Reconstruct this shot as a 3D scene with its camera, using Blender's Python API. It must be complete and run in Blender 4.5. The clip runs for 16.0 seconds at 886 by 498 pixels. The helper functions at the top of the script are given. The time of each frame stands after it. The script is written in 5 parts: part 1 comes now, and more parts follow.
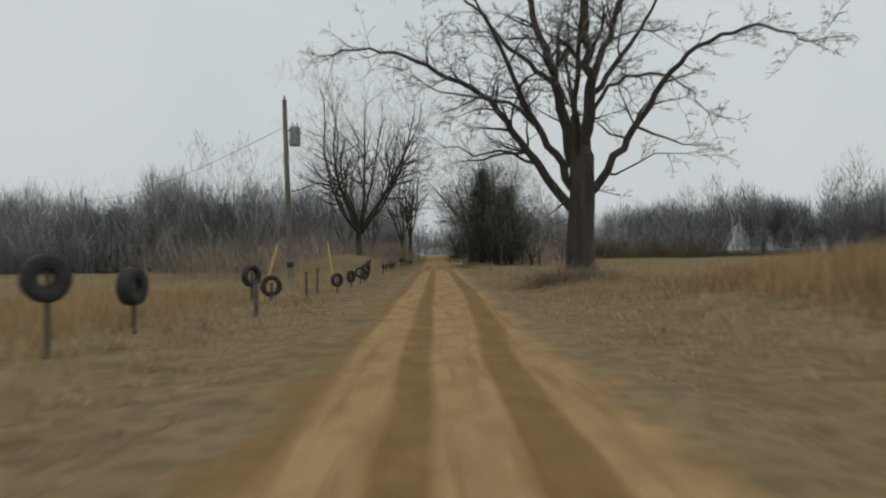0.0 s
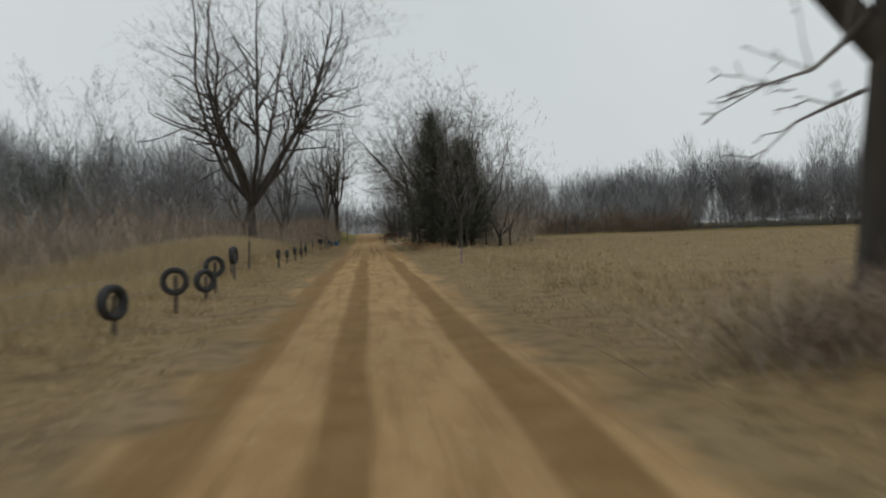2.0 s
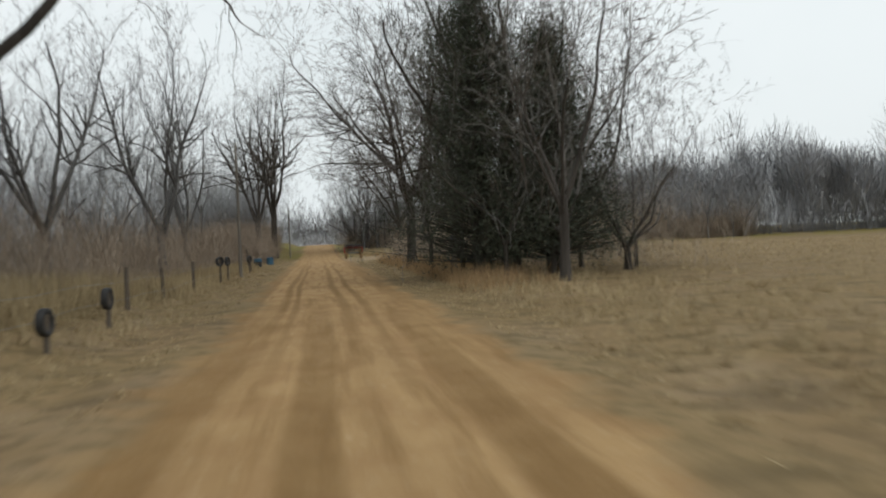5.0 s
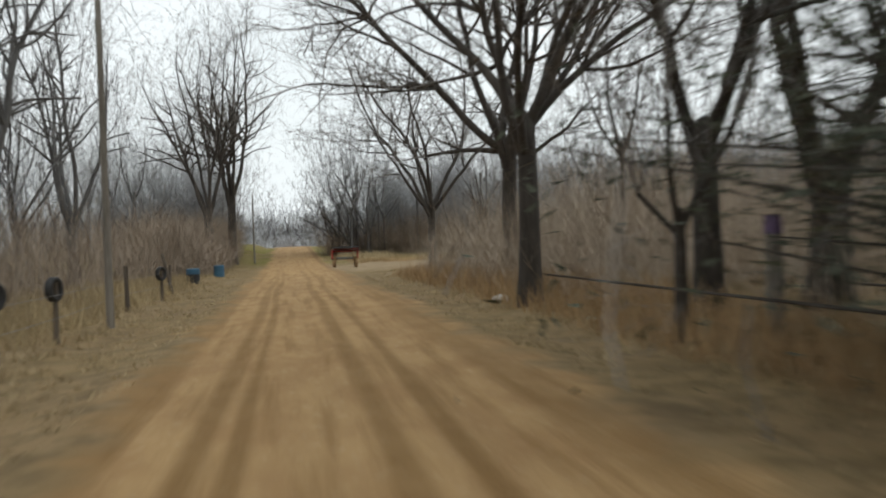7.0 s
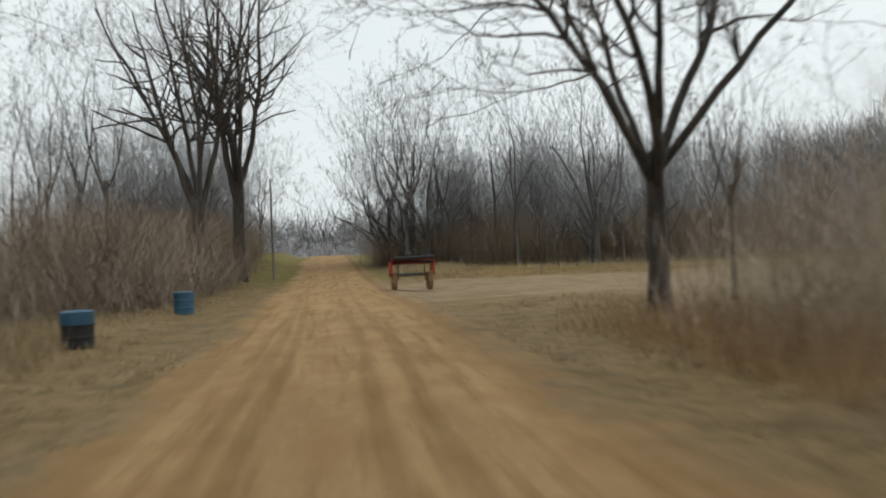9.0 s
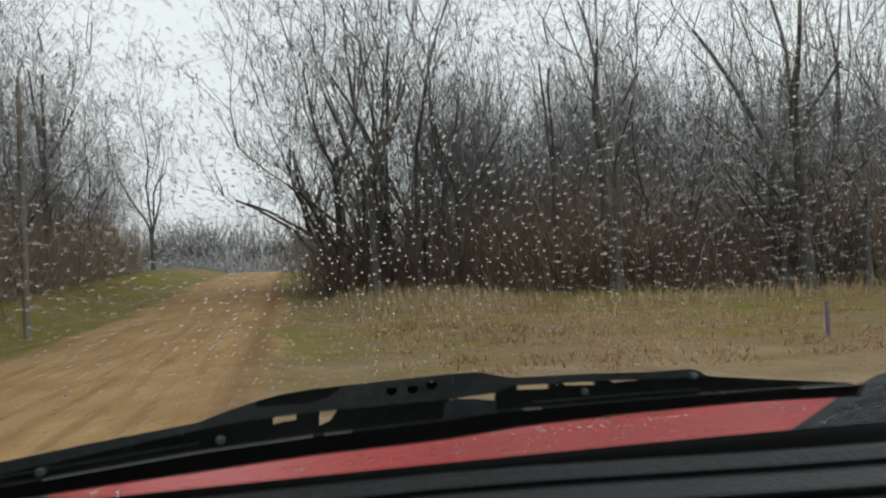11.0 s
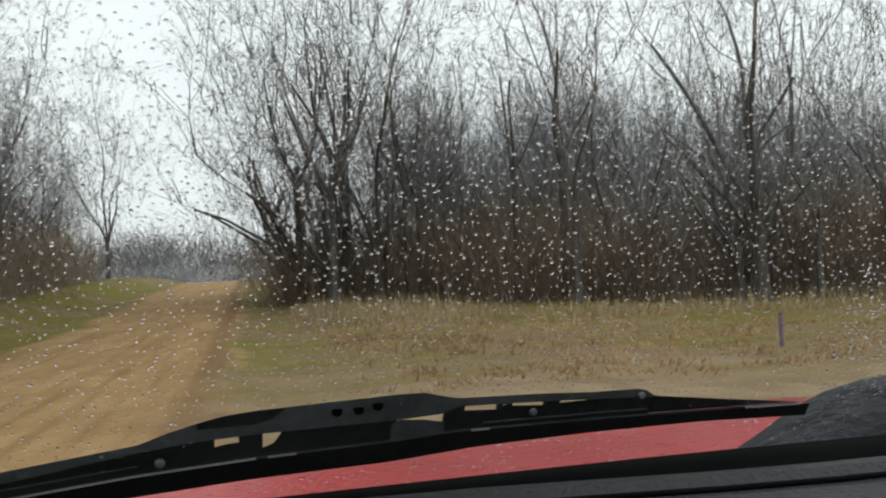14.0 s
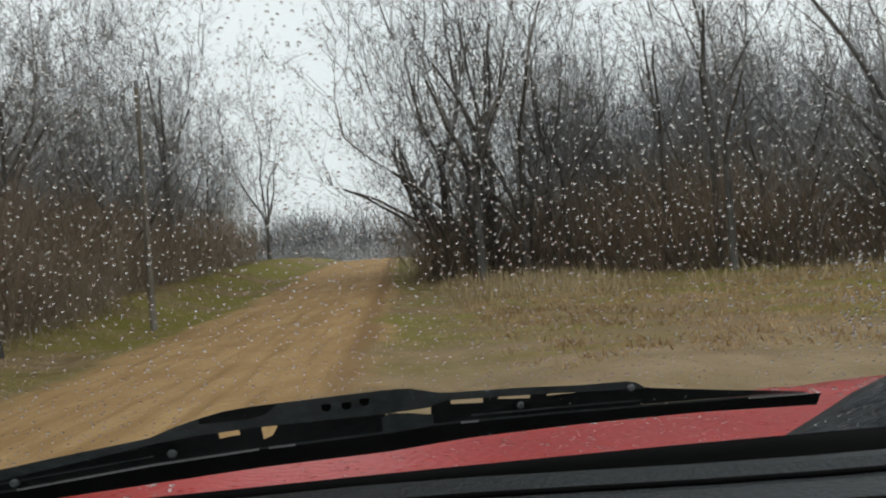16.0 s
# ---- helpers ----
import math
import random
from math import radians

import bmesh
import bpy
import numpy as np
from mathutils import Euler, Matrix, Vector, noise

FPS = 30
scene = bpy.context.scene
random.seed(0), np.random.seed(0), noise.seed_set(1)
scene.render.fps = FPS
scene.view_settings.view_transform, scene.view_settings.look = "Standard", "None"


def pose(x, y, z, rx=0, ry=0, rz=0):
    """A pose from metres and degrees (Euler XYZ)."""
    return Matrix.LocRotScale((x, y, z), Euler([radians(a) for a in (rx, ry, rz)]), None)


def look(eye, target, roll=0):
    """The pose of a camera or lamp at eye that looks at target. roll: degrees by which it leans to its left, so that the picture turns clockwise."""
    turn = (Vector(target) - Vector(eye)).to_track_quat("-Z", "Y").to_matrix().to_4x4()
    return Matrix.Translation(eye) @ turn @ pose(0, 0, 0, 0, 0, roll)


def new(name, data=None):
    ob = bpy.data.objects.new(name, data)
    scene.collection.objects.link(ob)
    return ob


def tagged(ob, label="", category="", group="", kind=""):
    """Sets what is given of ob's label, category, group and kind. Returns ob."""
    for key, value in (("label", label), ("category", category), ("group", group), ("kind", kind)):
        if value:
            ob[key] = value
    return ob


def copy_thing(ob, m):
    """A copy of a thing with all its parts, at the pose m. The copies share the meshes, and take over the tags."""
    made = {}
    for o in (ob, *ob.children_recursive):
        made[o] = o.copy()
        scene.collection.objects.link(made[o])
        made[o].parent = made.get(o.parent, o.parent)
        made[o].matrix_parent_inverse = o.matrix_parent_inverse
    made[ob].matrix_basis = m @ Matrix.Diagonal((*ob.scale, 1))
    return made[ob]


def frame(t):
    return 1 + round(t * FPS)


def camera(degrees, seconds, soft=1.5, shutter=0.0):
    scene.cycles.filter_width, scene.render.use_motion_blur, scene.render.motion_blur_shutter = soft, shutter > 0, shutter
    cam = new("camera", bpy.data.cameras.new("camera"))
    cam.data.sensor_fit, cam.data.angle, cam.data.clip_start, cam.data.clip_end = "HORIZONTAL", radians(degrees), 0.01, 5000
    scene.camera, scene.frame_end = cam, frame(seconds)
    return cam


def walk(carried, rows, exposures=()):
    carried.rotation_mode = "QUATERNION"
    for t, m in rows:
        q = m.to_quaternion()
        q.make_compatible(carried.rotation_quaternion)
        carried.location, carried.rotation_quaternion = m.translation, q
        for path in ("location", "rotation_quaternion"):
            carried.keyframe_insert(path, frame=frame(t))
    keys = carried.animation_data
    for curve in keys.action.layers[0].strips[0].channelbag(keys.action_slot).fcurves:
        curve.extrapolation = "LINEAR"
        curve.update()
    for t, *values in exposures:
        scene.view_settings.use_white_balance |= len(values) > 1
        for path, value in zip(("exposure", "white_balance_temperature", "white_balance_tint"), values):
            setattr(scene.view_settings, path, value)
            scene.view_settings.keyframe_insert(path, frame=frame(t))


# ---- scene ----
# ---------------------------------------------------------------- camera
cam = camera(54.0, 16.0, soft=2.0, shutter=0.5)
PATH = [
    (0, pose(-0.100, 0.000, 1.500, 90.40, 0.90, -0.45)),
    (0.5, pose(-0.113, 7.200, 1.500, 90.28, 0.95, -0.95)),
    (1, pose(-0.125, 14.500, 1.500, 89.96, 1.00, -1.75)),
    (1.5, pose(-0.138, 21.800, 1.500, 89.43, 1.30, -3.20)),
    (2, pose(-0.150, 29.000, 1.500, 88.83, 1.90, -4.94)),
    (2.5, pose(-0.163, 36.200, 1.500, 88.89, 1.60, -6.68)),
    (3, pose(-0.175, 43.400, 1.500, 88.84, 2.10, -7.44)),
    (3.5, pose(-0.188, 50.600, 1.500, 88.85, 2.25, -7.70)),
    (4, pose(-0.200, 57.800, 1.500, 89.10, 2.40, -6.53)),
    (4.5, pose(-0.267, 65.000, 1.500, 88.88, 2.47, -7.14)),
    (4.7, pose(-0.293, 67.800, 1.500, 89.26, 2.50, -7.60)),
    (6.8, pose(-0.573, 96.500, 1.500, 89.58, 2.20, -9.98)),
    (7, pose(-0.600, 99.000, 1.500, 89.48, 2.11, -10.08)),
    (7.5, pose(-0.533, 105.200, 1.500, 89.64, 1.90, -9.80)),
    (8, pose(-0.467, 111.200, 1.500, 89.64, 2.20, -9.37)),
    (8.5, pose(-0.400, 116.800, 1.500, 89.91, 2.27, -7.92)),
    (8.7, pose(-0.368, 119.000, 1.500, 90.03, 2.30, -7.49)),
    (10, pose(0.500, 140.300, 1.500, 90.40, 2.10, -9.40)),
    (10.5, pose(1.700, 149.200, 1.500, 90.70, 2.30, -9.70)),
    (10.8, pose(2.580, 154.700, 1.492, 90.85, 2.50, -9.80)),
    (11, pose(2.855, 157.316, 1.484, 90.98, 2.63, -9.88)),
    (11.5, pose(2.841, 157.330, 1.484, 92.59, 2.00, -11.30)),
    (12, pose(2.825, 157.345, 1.483, 93.46, 1.05, -12.10)),
    (12.5, pose(2.823, 157.344, 1.480, 94.23, 0.20, -13.67)),
    (13, pose(2.816, 157.340, 1.480, 93.75, 0.95, -13.85)),
    (13.5, pose(2.829, 157.340, 1.482, 92.54, 1.57, -14.46)),
    (14, pose(2.864, 157.319, 1.489, 91.55, 2.38, -12.48)),
    (14.5, pose(2.905, 157.297, 1.495, 90.89, 3.79, -9.82)),
    (15, pose(2.936, 157.295, 1.502, 90.23, 4.47, -7.20)),
    (15.5, pose(2.957, 157.289, 1.504, 90.10, 5.00, -4.88)),
    (16, pose(2.968, 157.281, 1.501, 90.30, 4.32, -2.65)),
]

walk(cam, PATH, exposures=[(0, -0.28), (3, -0.1), (7, 0.45), (8.7, 0.25), (11, 0.3), (12.2, 0.18), (13, 0.1), (13.5, 0.2), (14, 0.45), (14.5, 0.3), (16, 0.3)])

# ---------------------------------------------------------------- world and light
world = bpy.data.worlds.new("overcast_sky")
scene.world = world
world.use_nodes = True
wn, wl = world.node_tree.nodes, world.node_tree.links
wn.clear()
w_out = wn.new("ShaderNodeOutputWorld")
w_bg = wn.new("ShaderNodeBackground")
w_sky = wn.new("ShaderNodeTexSky")
w_sky.sky_type = "NISHITA"
w_sky.sun_disc = False
w_sky.sun_elevation = radians(48)
w_sky.sun_rotation = radians(200)
w_sky.dust_density = 6.0
w_sky.air_density = 1.5
w_grey = wn.new("ShaderNodeMixRGB")
w_grey.inputs[0].default_value = 0.93
w_noise = wn.new("ShaderNodeTexNoise")
w_noise.inputs["Scale"].default_value = 2.2
w_noise.inputs["Detail"].default_value = 4.0
w_ramp = wn.new("ShaderNodeValToRGB")
w_ramp.color_ramp.elements[0].position = 0.3
w_ramp.color_ramp.elements[0].color = (6.9, 7.45, 7.6, 1)
w_ramp.color_ramp.elements[1].position = 0.72
w_ramp.color_ramp.elements[1].color = (7.9, 8.35, 8.45, 1)
wl.new(w_noise.outputs["Fac"], w_ramp.inputs[0])
wl.new(w_sky.outputs[0], w_grey.inputs[1])
wl.new(w_ramp.outputs[0], w_grey.inputs[2])
wl.new(w_grey.outputs[0], w_bg.inputs[0])
w_bg.inputs[1].default_value = 0.1
wl.new(w_bg.outputs[0], w_out.inputs[0])
sun_data = bpy.data.lights.new("sun", "SUN")
sun_data.energy = 0.3
sun_data.angle = radians(40)
sun_data.color = (1.0, 0.97, 0.93)
sun = new("sun", sun_data)
sun.matrix_world = look((20, 100, 80), (0, 130, 0))


# ---------------------------------------------------------------- materials
def material(name, a, b, scale=3.0, rough=0.9, bump=0.3, fine=40.0, metal=0.0, island=0.0, coat=0.0, stretch=None):
    """Two colours mixed by coarse and fine noise, with relief."""
    m = bpy.data.materials.new(name)
    m.use_nodes = True
    n, l = m.node_tree.nodes, m.node_tree.links
    bsdf = n["Principled BSDF"]
    bsdf.inputs["Roughness"].default_value = rough
    bsdf.inputs["Metallic"].default_value = metal
    bsdf.inputs["Coat Weight"].default_value = coat
    tc = n.new("ShaderNodeTexCoord")
    src = tc.outputs["Object"]
    if stretch:
        mp = n.new("ShaderNodeMapping")
        mp.inputs["Scale"].default_value = stretch
        l.new(src, mp.inputs[0])
        src = mp.outputs[0]
    n1 = n.new("ShaderNodeTexNoise")
    n1.inputs["Scale"].default_value = scale
    n1.inputs["Detail"].default_value = 5
    n2 = n.new("ShaderNodeTexNoise")
    n2.inputs["Scale"].default_value = fine
    n2.inputs["Detail"].default_value = 3
    l.new(src, n1.inputs["Vector"])
    l.new(src, n2.inputs["Vector"])
    add = n.new("ShaderNodeMath")
    add.operation = "MULTIPLY_ADD"
    l.new(n2.outputs["Fac"], add.inputs[0])
    add.inputs[1].default_value = 0.5
    l.new(n1.outputs["Fac"], add.inputs[2])
    last = add.outputs[0]
    if island:
        geo = n.new("ShaderNodeNewGeometry")
        ad2 = n.new("ShaderNodeMath")
        ad2.operation = "MULTIPLY_ADD"
        l.new(geo.outputs["Random Per Island"], ad2.inputs[0])
        ad2.inputs[1].default_value = island
        l.new(last, ad2.inputs[2])
        sub = n.new("ShaderNodeMath")
        sub.operation = "SUBTRACT"
        l.new(ad2.outputs[0], sub.inputs[0])
        sub.inputs[1].default_value = island / 2
        last = sub.outputs[0]
    ramp = n.new("ShaderNodeValToRGB")
    ramp.color_ramp.elements[0].position = 0.45
    ramp.color_ramp.elements[1].position = 1.0
    ramp.color_ramp.elements[0].color = (*a, 1)
    ramp.color_ramp.elements[1].color = (*b, 1)
    l.new(last, ramp.inputs[0])
    l.new(ramp.outputs[0], bsdf.inputs["Base Color"])
    if bump:
        bp = n.new("ShaderNodeBump")
        bp.inputs["Strength"].default_value = bump
        bp.inputs["Distance"].default_value = 0.02
        l.new(add.outputs[0], bp.inputs["Height"])
        l.new(bp.outputs[0], bsdf.inputs["Normal"])
    return m


def maths(n, l, op, a, b=None, c=None):
    node = n.new("ShaderNodeMath")
    node.operation = op
    for i, v in enumerate((a, b, c)):
        if v is None:
            continue
        if isinstance(v, (int, float)):
            node.inputs[i].default_value = v
        else:
            l.new(v, node.inputs[i])
    return node.outputs[0]


def mixed(n, l, fac, a, b):
    node = n.new("ShaderNodeMixRGB")
    for i, v in enumerate((fac, a, b)):
        if isinstance(v, (int, float)):
            node.inputs[i].default_value = v
        elif isinstance(v, tuple):
            node.inputs[i].default_value = (*v, 1)
        else:
            l.new(v, node.inputs[i])
    return node.outputs[0]


def ground_material():
    """Sandy dirt road with wheel tracks, winter straw grass on both sides, in world metres."""
    m = bpy.data.materials.new("ground_dirt_and_grass")
    m.use_nodes = True
    n, l = m.node_tree.nodes, m.node_tree.links
    bsdf = n["Principled BSDF"]
    tc = n.new("ShaderNodeTexCoord")
    sep = n.new("ShaderNodeSeparateXYZ")
    l.new(tc.outputs["Object"], sep.inputs[0])

    def tex(scale, detail=5, stretch=(1, 1, 1)):
        mp = n.new("ShaderNodeMapping")
        mp.inputs["Scale"].default_value = stretch
        l.new(tc.outputs["Object"], mp.inputs[0])
        t = n.new("ShaderNodeTexNoise")
        t.inputs["Scale"].default_value = scale
        t.inputs["Detail"].default_value = detail
        l.new(mp.outputs[0], t.inputs["Vector"])
        return t.outputs["Fac"]

    wob = tex(0.06, 2)
    edge = tex(1.3, 5)
    fine = tex(22, 4)
    long_ = tex(1.0, 4, (2.2, 0.10, 1))
    # the tracks wander a little to and fro along the road
    x = maths(n, l, "ADD", sep.outputs["X"], maths(n, l, "MULTIPLY_ADD", wob, 0.5, -0.25))
    ax = maths(n, l, "ABSOLUTE", x)

    def band(centre, half, soft):
        d = maths(n, l, "ABSOLUTE", maths(n, l, "SUBTRACT", x, centre))
        d = maths(n, l, "ADD", d, maths(n, l, "MULTIPLY_ADD", long_, 0.22, -0.11))
        mr = n.new("ShaderNodeMapRange")
        mr.interpolation_type = "SMOOTHSTEP"
        mr.inputs["From Min"].default_value = half + soft
        mr.inputs["From Max"].default_value = half
        l.new(d, mr.inputs["Value"])
        return mr.outputs[0]

    light = mixed(n, l, fine, (0.36, 0.228, 0.102), (0.44, 0.288, 0.138))
    wet = mixed(n, l, fine, (0.165, 0.094, 0.033), (0.215, 0.125, 0.047))
    shift = n.new("ShaderNodeMapRange")
    shift.inputs["From Min"].default_value = 9
    shift.inputs["From Max"].default_value = 30
    shift.inputs["To Min"].default_value = 0.78
    shift.inputs["To Max"].default_value = 1.22
    l.new(sep.outputs["Y"], shift.inputs["Value"])
    near = maths(n, l, "MAXIMUM", band(-0.42, 0.15, 0.16), band(shift.outputs[0], 0.19, 0.16))
    near = maths(n, l, "MAXIMUM", near, maths(n, l, "MULTIPLY", band(-1.72, 0.22, 0.22), 0.95))
    far = maths(n, l, "MAXIMUM", band(-1.28, 0.03, 0.16), band(-0.98, 0.02, 0.12))
    far = maths(n, l, "MAXIMUM", far, maths(n, l, "MAXIMUM", band(0.16, 0.04, 0.16), band(0.66, 0.03, 0.14)))
    far = maths(n, l, "MAXIMUM", far, maths(n, l, "MULTIPLY", band(-2.2, 0.14, 0.25), 0.9))
    far = maths(n, l, "MAXIMUM", far, maths(n, l, "MULTIPLY", band(1.75, 0.12, 0.25), 0.7))
    along = n.new("ShaderNodeMapRange")
    along.inputs["From Min"].default_value = 75
    along.inputs["From Max"].default_value = 100
    l.new(sep.outputs["Y"], along.inputs["Value"])
    tracks = maths(n, l, "ADD", maths(n, l, "MULTIPLY", far, along.outputs[0]),
                   maths(n, l, "MULTIPLY", near, maths(n, l, "SUBTRACT", 1.0, along.outputs[0])))
    fade = n.new("ShaderNodeMapRange")
    fade.inputs["From Min"].default_value = 95
    fade.inputs["From Max"].default_value = 160
    fade.inputs["To Min"].default_value = 1.0
    fade.inputs["To Max"].default_value = 0.2
    l.new(sep.outputs["Y"], fade.inputs["Value"])
    tracks = maths(n, l, "MULTIPLY", tracks, maths(n, l, "MULTIPLY", fade.outputs[0], maths(n, l, "MULTIPLY_ADD", edge, 0.7, 0.45)))
    blotch = n.new("ShaderNodeMapRange")
    blotch.inputs["From Min"].default_value = 0.42
    blotch.inputs["From Max"].default_value = 0.68
    blotch.inputs["To Max"].default_value = 0.55
    l.new(tex(0.8, 6, (1.2, 0.3, 1)), blotch.inputs["Value"])
    light = mixed(n, l, blotch.outputs[0], light, (0.27, 0.165, 0.075))
    pebble = n.new("ShaderNodeMapRange")
    pebble.inputs["From Min"].default_value = 0.58
    pebble.inputs["From Max"].default_value = 0.68
    pebble.inputs["To Max"].default_value = 0.5
    l.new(tex(9, 5), pebble.inputs["Value"])
    light = mixed(n, l, pebble.outputs[0], light, (0.50, 0.37, 0.22))
    clay = n.new("ShaderNodeMapRange")
    clay.inputs["From Min"].default_value = 0.45
    clay.inputs["From Max"].default_value = 0.62
    clay.inputs["To Max"].default_value = 0.55
    l.new(tex(1.7, 7, (1.0, 0.45, 1)), clay.inputs["Value"])
    light = mixed(n, l, clay.outputs[0], light, (0.285, 0.165, 0.072))
    scar = n.new("ShaderNodeMapRange")
    scar.inputs["From Min"].default_value = 0.5
    scar.inputs["From Max"].default_value = 0.68
    scar.inputs["To Max"].default_value = 0.7
    l.new(tex(1.6, 6, (2.4, 0.16, 1)), scar.inputs["Value"])
    light = mixed(n, l, scar.outputs[0], light, (0.235, 0.138, 0.055))
    # a damp rut along the right-hand edge past the junction
    rut = maths(n, l, "MULTIPLY", band(2.15, 0.10, 0.3), maths(n, l, "MULTIPLY", along.outputs[0], maths(n, l, "SUBTRACT", 1.0, fade.outputs[0])))
    light = mixed(n, l, maths(n, l, "MULTIPLY", rut, 0.9), light, (0.19, 0.11, 0.048))
    road = mixed(n, l, tracks, light, wet)
    straw = mixed(n, l, edge, (0.205, 0.136, 0.062), (0.375, 0.262, 0.138))
    straw = mixed(n, l, maths(n, l, "MULTIPLY", fine, 0.6), straw, (0.128, 0.092, 0.05))
    bare = n.new("ShaderNodeMapRange")
    bare.inputs["From Min"].default_value = 0.5
    bare.inputs["From Max"].default_value = 0.66
    bare.inputs["To Max"].default_value = 0.75
    l.new(tex(0.55, 6, (1.0, 0.6, 1)), bare.inputs["Value"])
    straw = mixed(n, l, bare.outputs[0], straw, (0.265, 0.192, 0.112))
    damp = n.new("ShaderNodeMapRange")
    damp.inputs["From Min"].default_value = 0.52
    damp.inputs["From Max"].default_value = 0.7
    damp.inputs["To Max"].default_value = 0.6
    l.new(tex(0.9, 6, (0.7, 1.0, 1)), damp.inputs["Value"])
    straw = mixed(n, l, damp.outputs[0], straw, (0.085, 0.062, 0.034))
    tuft = n.new("ShaderNodeMapRange")
    tuft.inputs["From Min"].default_value = 0.46
    tuft.inputs["From Max"].default_value = 0.64
    tuft.inputs["To Max"].default_value = 0.55
    l.new(tex(3.2, 4, (1.0, 0.7, 1)), tuft.inputs["Value"])
    straw = mixed(n, l, tuft.outputs[0], straw, (0.122, 0.086, 0.043))
    greenish = n.new("ShaderNodeMapRange")
    greenish.inputs["From Min"].default_value = 0.40
    greenish.inputs["From Max"].default_value = 0.54
    l.new(tex(0.22, 6), greenish.inputs["Value"])
    far_y = n.new("ShaderNodeMapRange")
    far_y.inputs["From Min"].default_value = 163
    far_y.inputs["From Max"].default_value = 178
    far_y.inputs["To Min"].default_value = 0.06
    far_y.inputs["To Max"].default_value = 0.85
    l.new(sep.outputs["Y"], far_y.inputs["Value"])
    straw = mixed(n, l, maths(n, l, "MULTIPLY", greenish.outputs[0], far_y.outputs[0]), straw, (0.165, 0.152, 0.026))
    # the road is wider past the junction
    half = n.new("ShaderNodeMapRange")
    half.inputs["From Min"].default_value = 20
    half.inputs["From Max"].default_value = 140
    half.inputs["To Min"].default_value = 1.5
    half.inputs["To Max"].default_value = 2.2
    l.new(sep.outputs["Y"], half.inputs["Value"])
    over = maths(n, l, "SUBTRACT", maths(n, l, "ADD", ax, maths(n, l, "ADD", maths(n, l, "MULTIPLY_ADD", edge, 1.2, -0.6), maths(n, l, "MULTIPLY_ADD", tex(0.33, 3), 1.8, -0.9))), half.outputs[0])
    mr = n.new("ShaderNodeMapRange")
    mr.interpolation_type = "SMOOTHSTEP"
    mr.inputs["From Min"].default_value = -0.1
    mr.inputs["From Max"].default_value = 0.55
    l.new(over, mr.inputs["Value"])
    ground = mixed(n, l, mr.outputs[0], road, straw)
    # gravelly apron of a side track on the right of the road, about y = 165
    dx = maths(n, l, "SUBTRACT", sep.outputs["X"], 9.0)
    dy = maths(n, l, "SUBTRACT", sep.outputs["Y"], maths(n, l, "MULTIPLY_ADD", sep.outputs["X"], -0.25, 160.5))
    el = maths(n, l, "ADD", maths(n, l, "MULTIPLY", maths(n, l, "POWER", maths(n, l, "MULTIPLY", dx, 0.07), 2), 1.0),
               maths(n, l, "POWER", maths(n, l, "MULTIPLY", dy, 0.088), 2))
    ap = n.new("ShaderNodeMapRange")
    ap.interpolation_type = "SMOOTHSTEP"
    ap.inputs["From Min"].default_value = 1.2
    ap.inputs["From Max"].default_value = 0.4
    l.new(maths(n, l, "ADD", el, maths(n, l, "MULTIPLY_ADD", tex(0.5, 6, (0.6, 1.2, 1)), 2.6, -1.3)), ap.inputs["Value"])
    # earth streaks left by turning wheels across the grass
    streak = n.new("ShaderNodeMapRange")
    streak.inputs["From Min"].default_value = 0.47
    streak.inputs["From Max"].default_value = 0.57
    rot = n.new("ShaderNodeMapping")
    rot.inputs["Rotation"].default_value = (0, 0, radians(-62))
    l.new(tc.outputs["Object"], rot.inputs[0])
    sc = n.new("ShaderNodeMapping")
    sc.inputs["Scale"].default_value = (1.1, 0.13, 1)
    l.new(rot.outputs[0], sc.inputs[0])
    st = n.new("ShaderNodeTexNoise")
    st.inputs["Scale"].default_value = 0.9
    st.inputs["Detail"].default_value = 5
    l.new(sc.outputs[0], st.inputs["Vector"])
    l.new(st.outputs["Fac"], streak.inputs["Value"])
    zone = n.new("ShaderNodeMapRange")
    zone.inputs["From Min"].default_value = 2.2
    zone.inputs["From Max"].default_value = 4.5
    l.new(maths(n, l, "ADD", sep.outputs["X"], maths(n, l, "MULTIPLY_ADD", edge, 2.0, -1.0)), zone.inputs["Value"])
    zone_y = n.new("ShaderNodeMapRange")
    zone_y.inputs["From Min"].default_value = 148
    zone_y.inputs["From Max"].default_value = 158
    l.new(sep.outputs["Y"], zone_y.inputs["Value"])
    amount = maths(n, l, "MULTIPLY", maths(n, l, "MULTIPLY", zone.outputs[0], zone_y.outputs[0]), maths(n, l, "MULTIPLY", streak.outputs[0], 0.85))
    ground = mixed(n, l, amount, ground, (0.205, 0.145, 0.085))
    gravel = mixed(n, l, fine, (0.245, 0.178, 0.105), (0.38, 0.285, 0.178))
    gravel = mixed(n, l, clay.outputs[0], gravel, (0.20, 0.14, 0.08))
    gravel = mixed(n, l, maths(n, l, "MULTIPLY", bare.outputs[0], 0.7), gravel, (0.17, 0.125, 0.055))
    on_right = n.new("ShaderNodeMapRange")
    on_right.inputs["From Min"].default_value = 1.9
    on_right.inputs["From Max"].default_value = 2.6
    l.new(maths(n, l, "ADD", x, maths(n, l, "MULTIPLY_ADD", edge, 2.4, -1.2)), on_right.inputs["Value"])
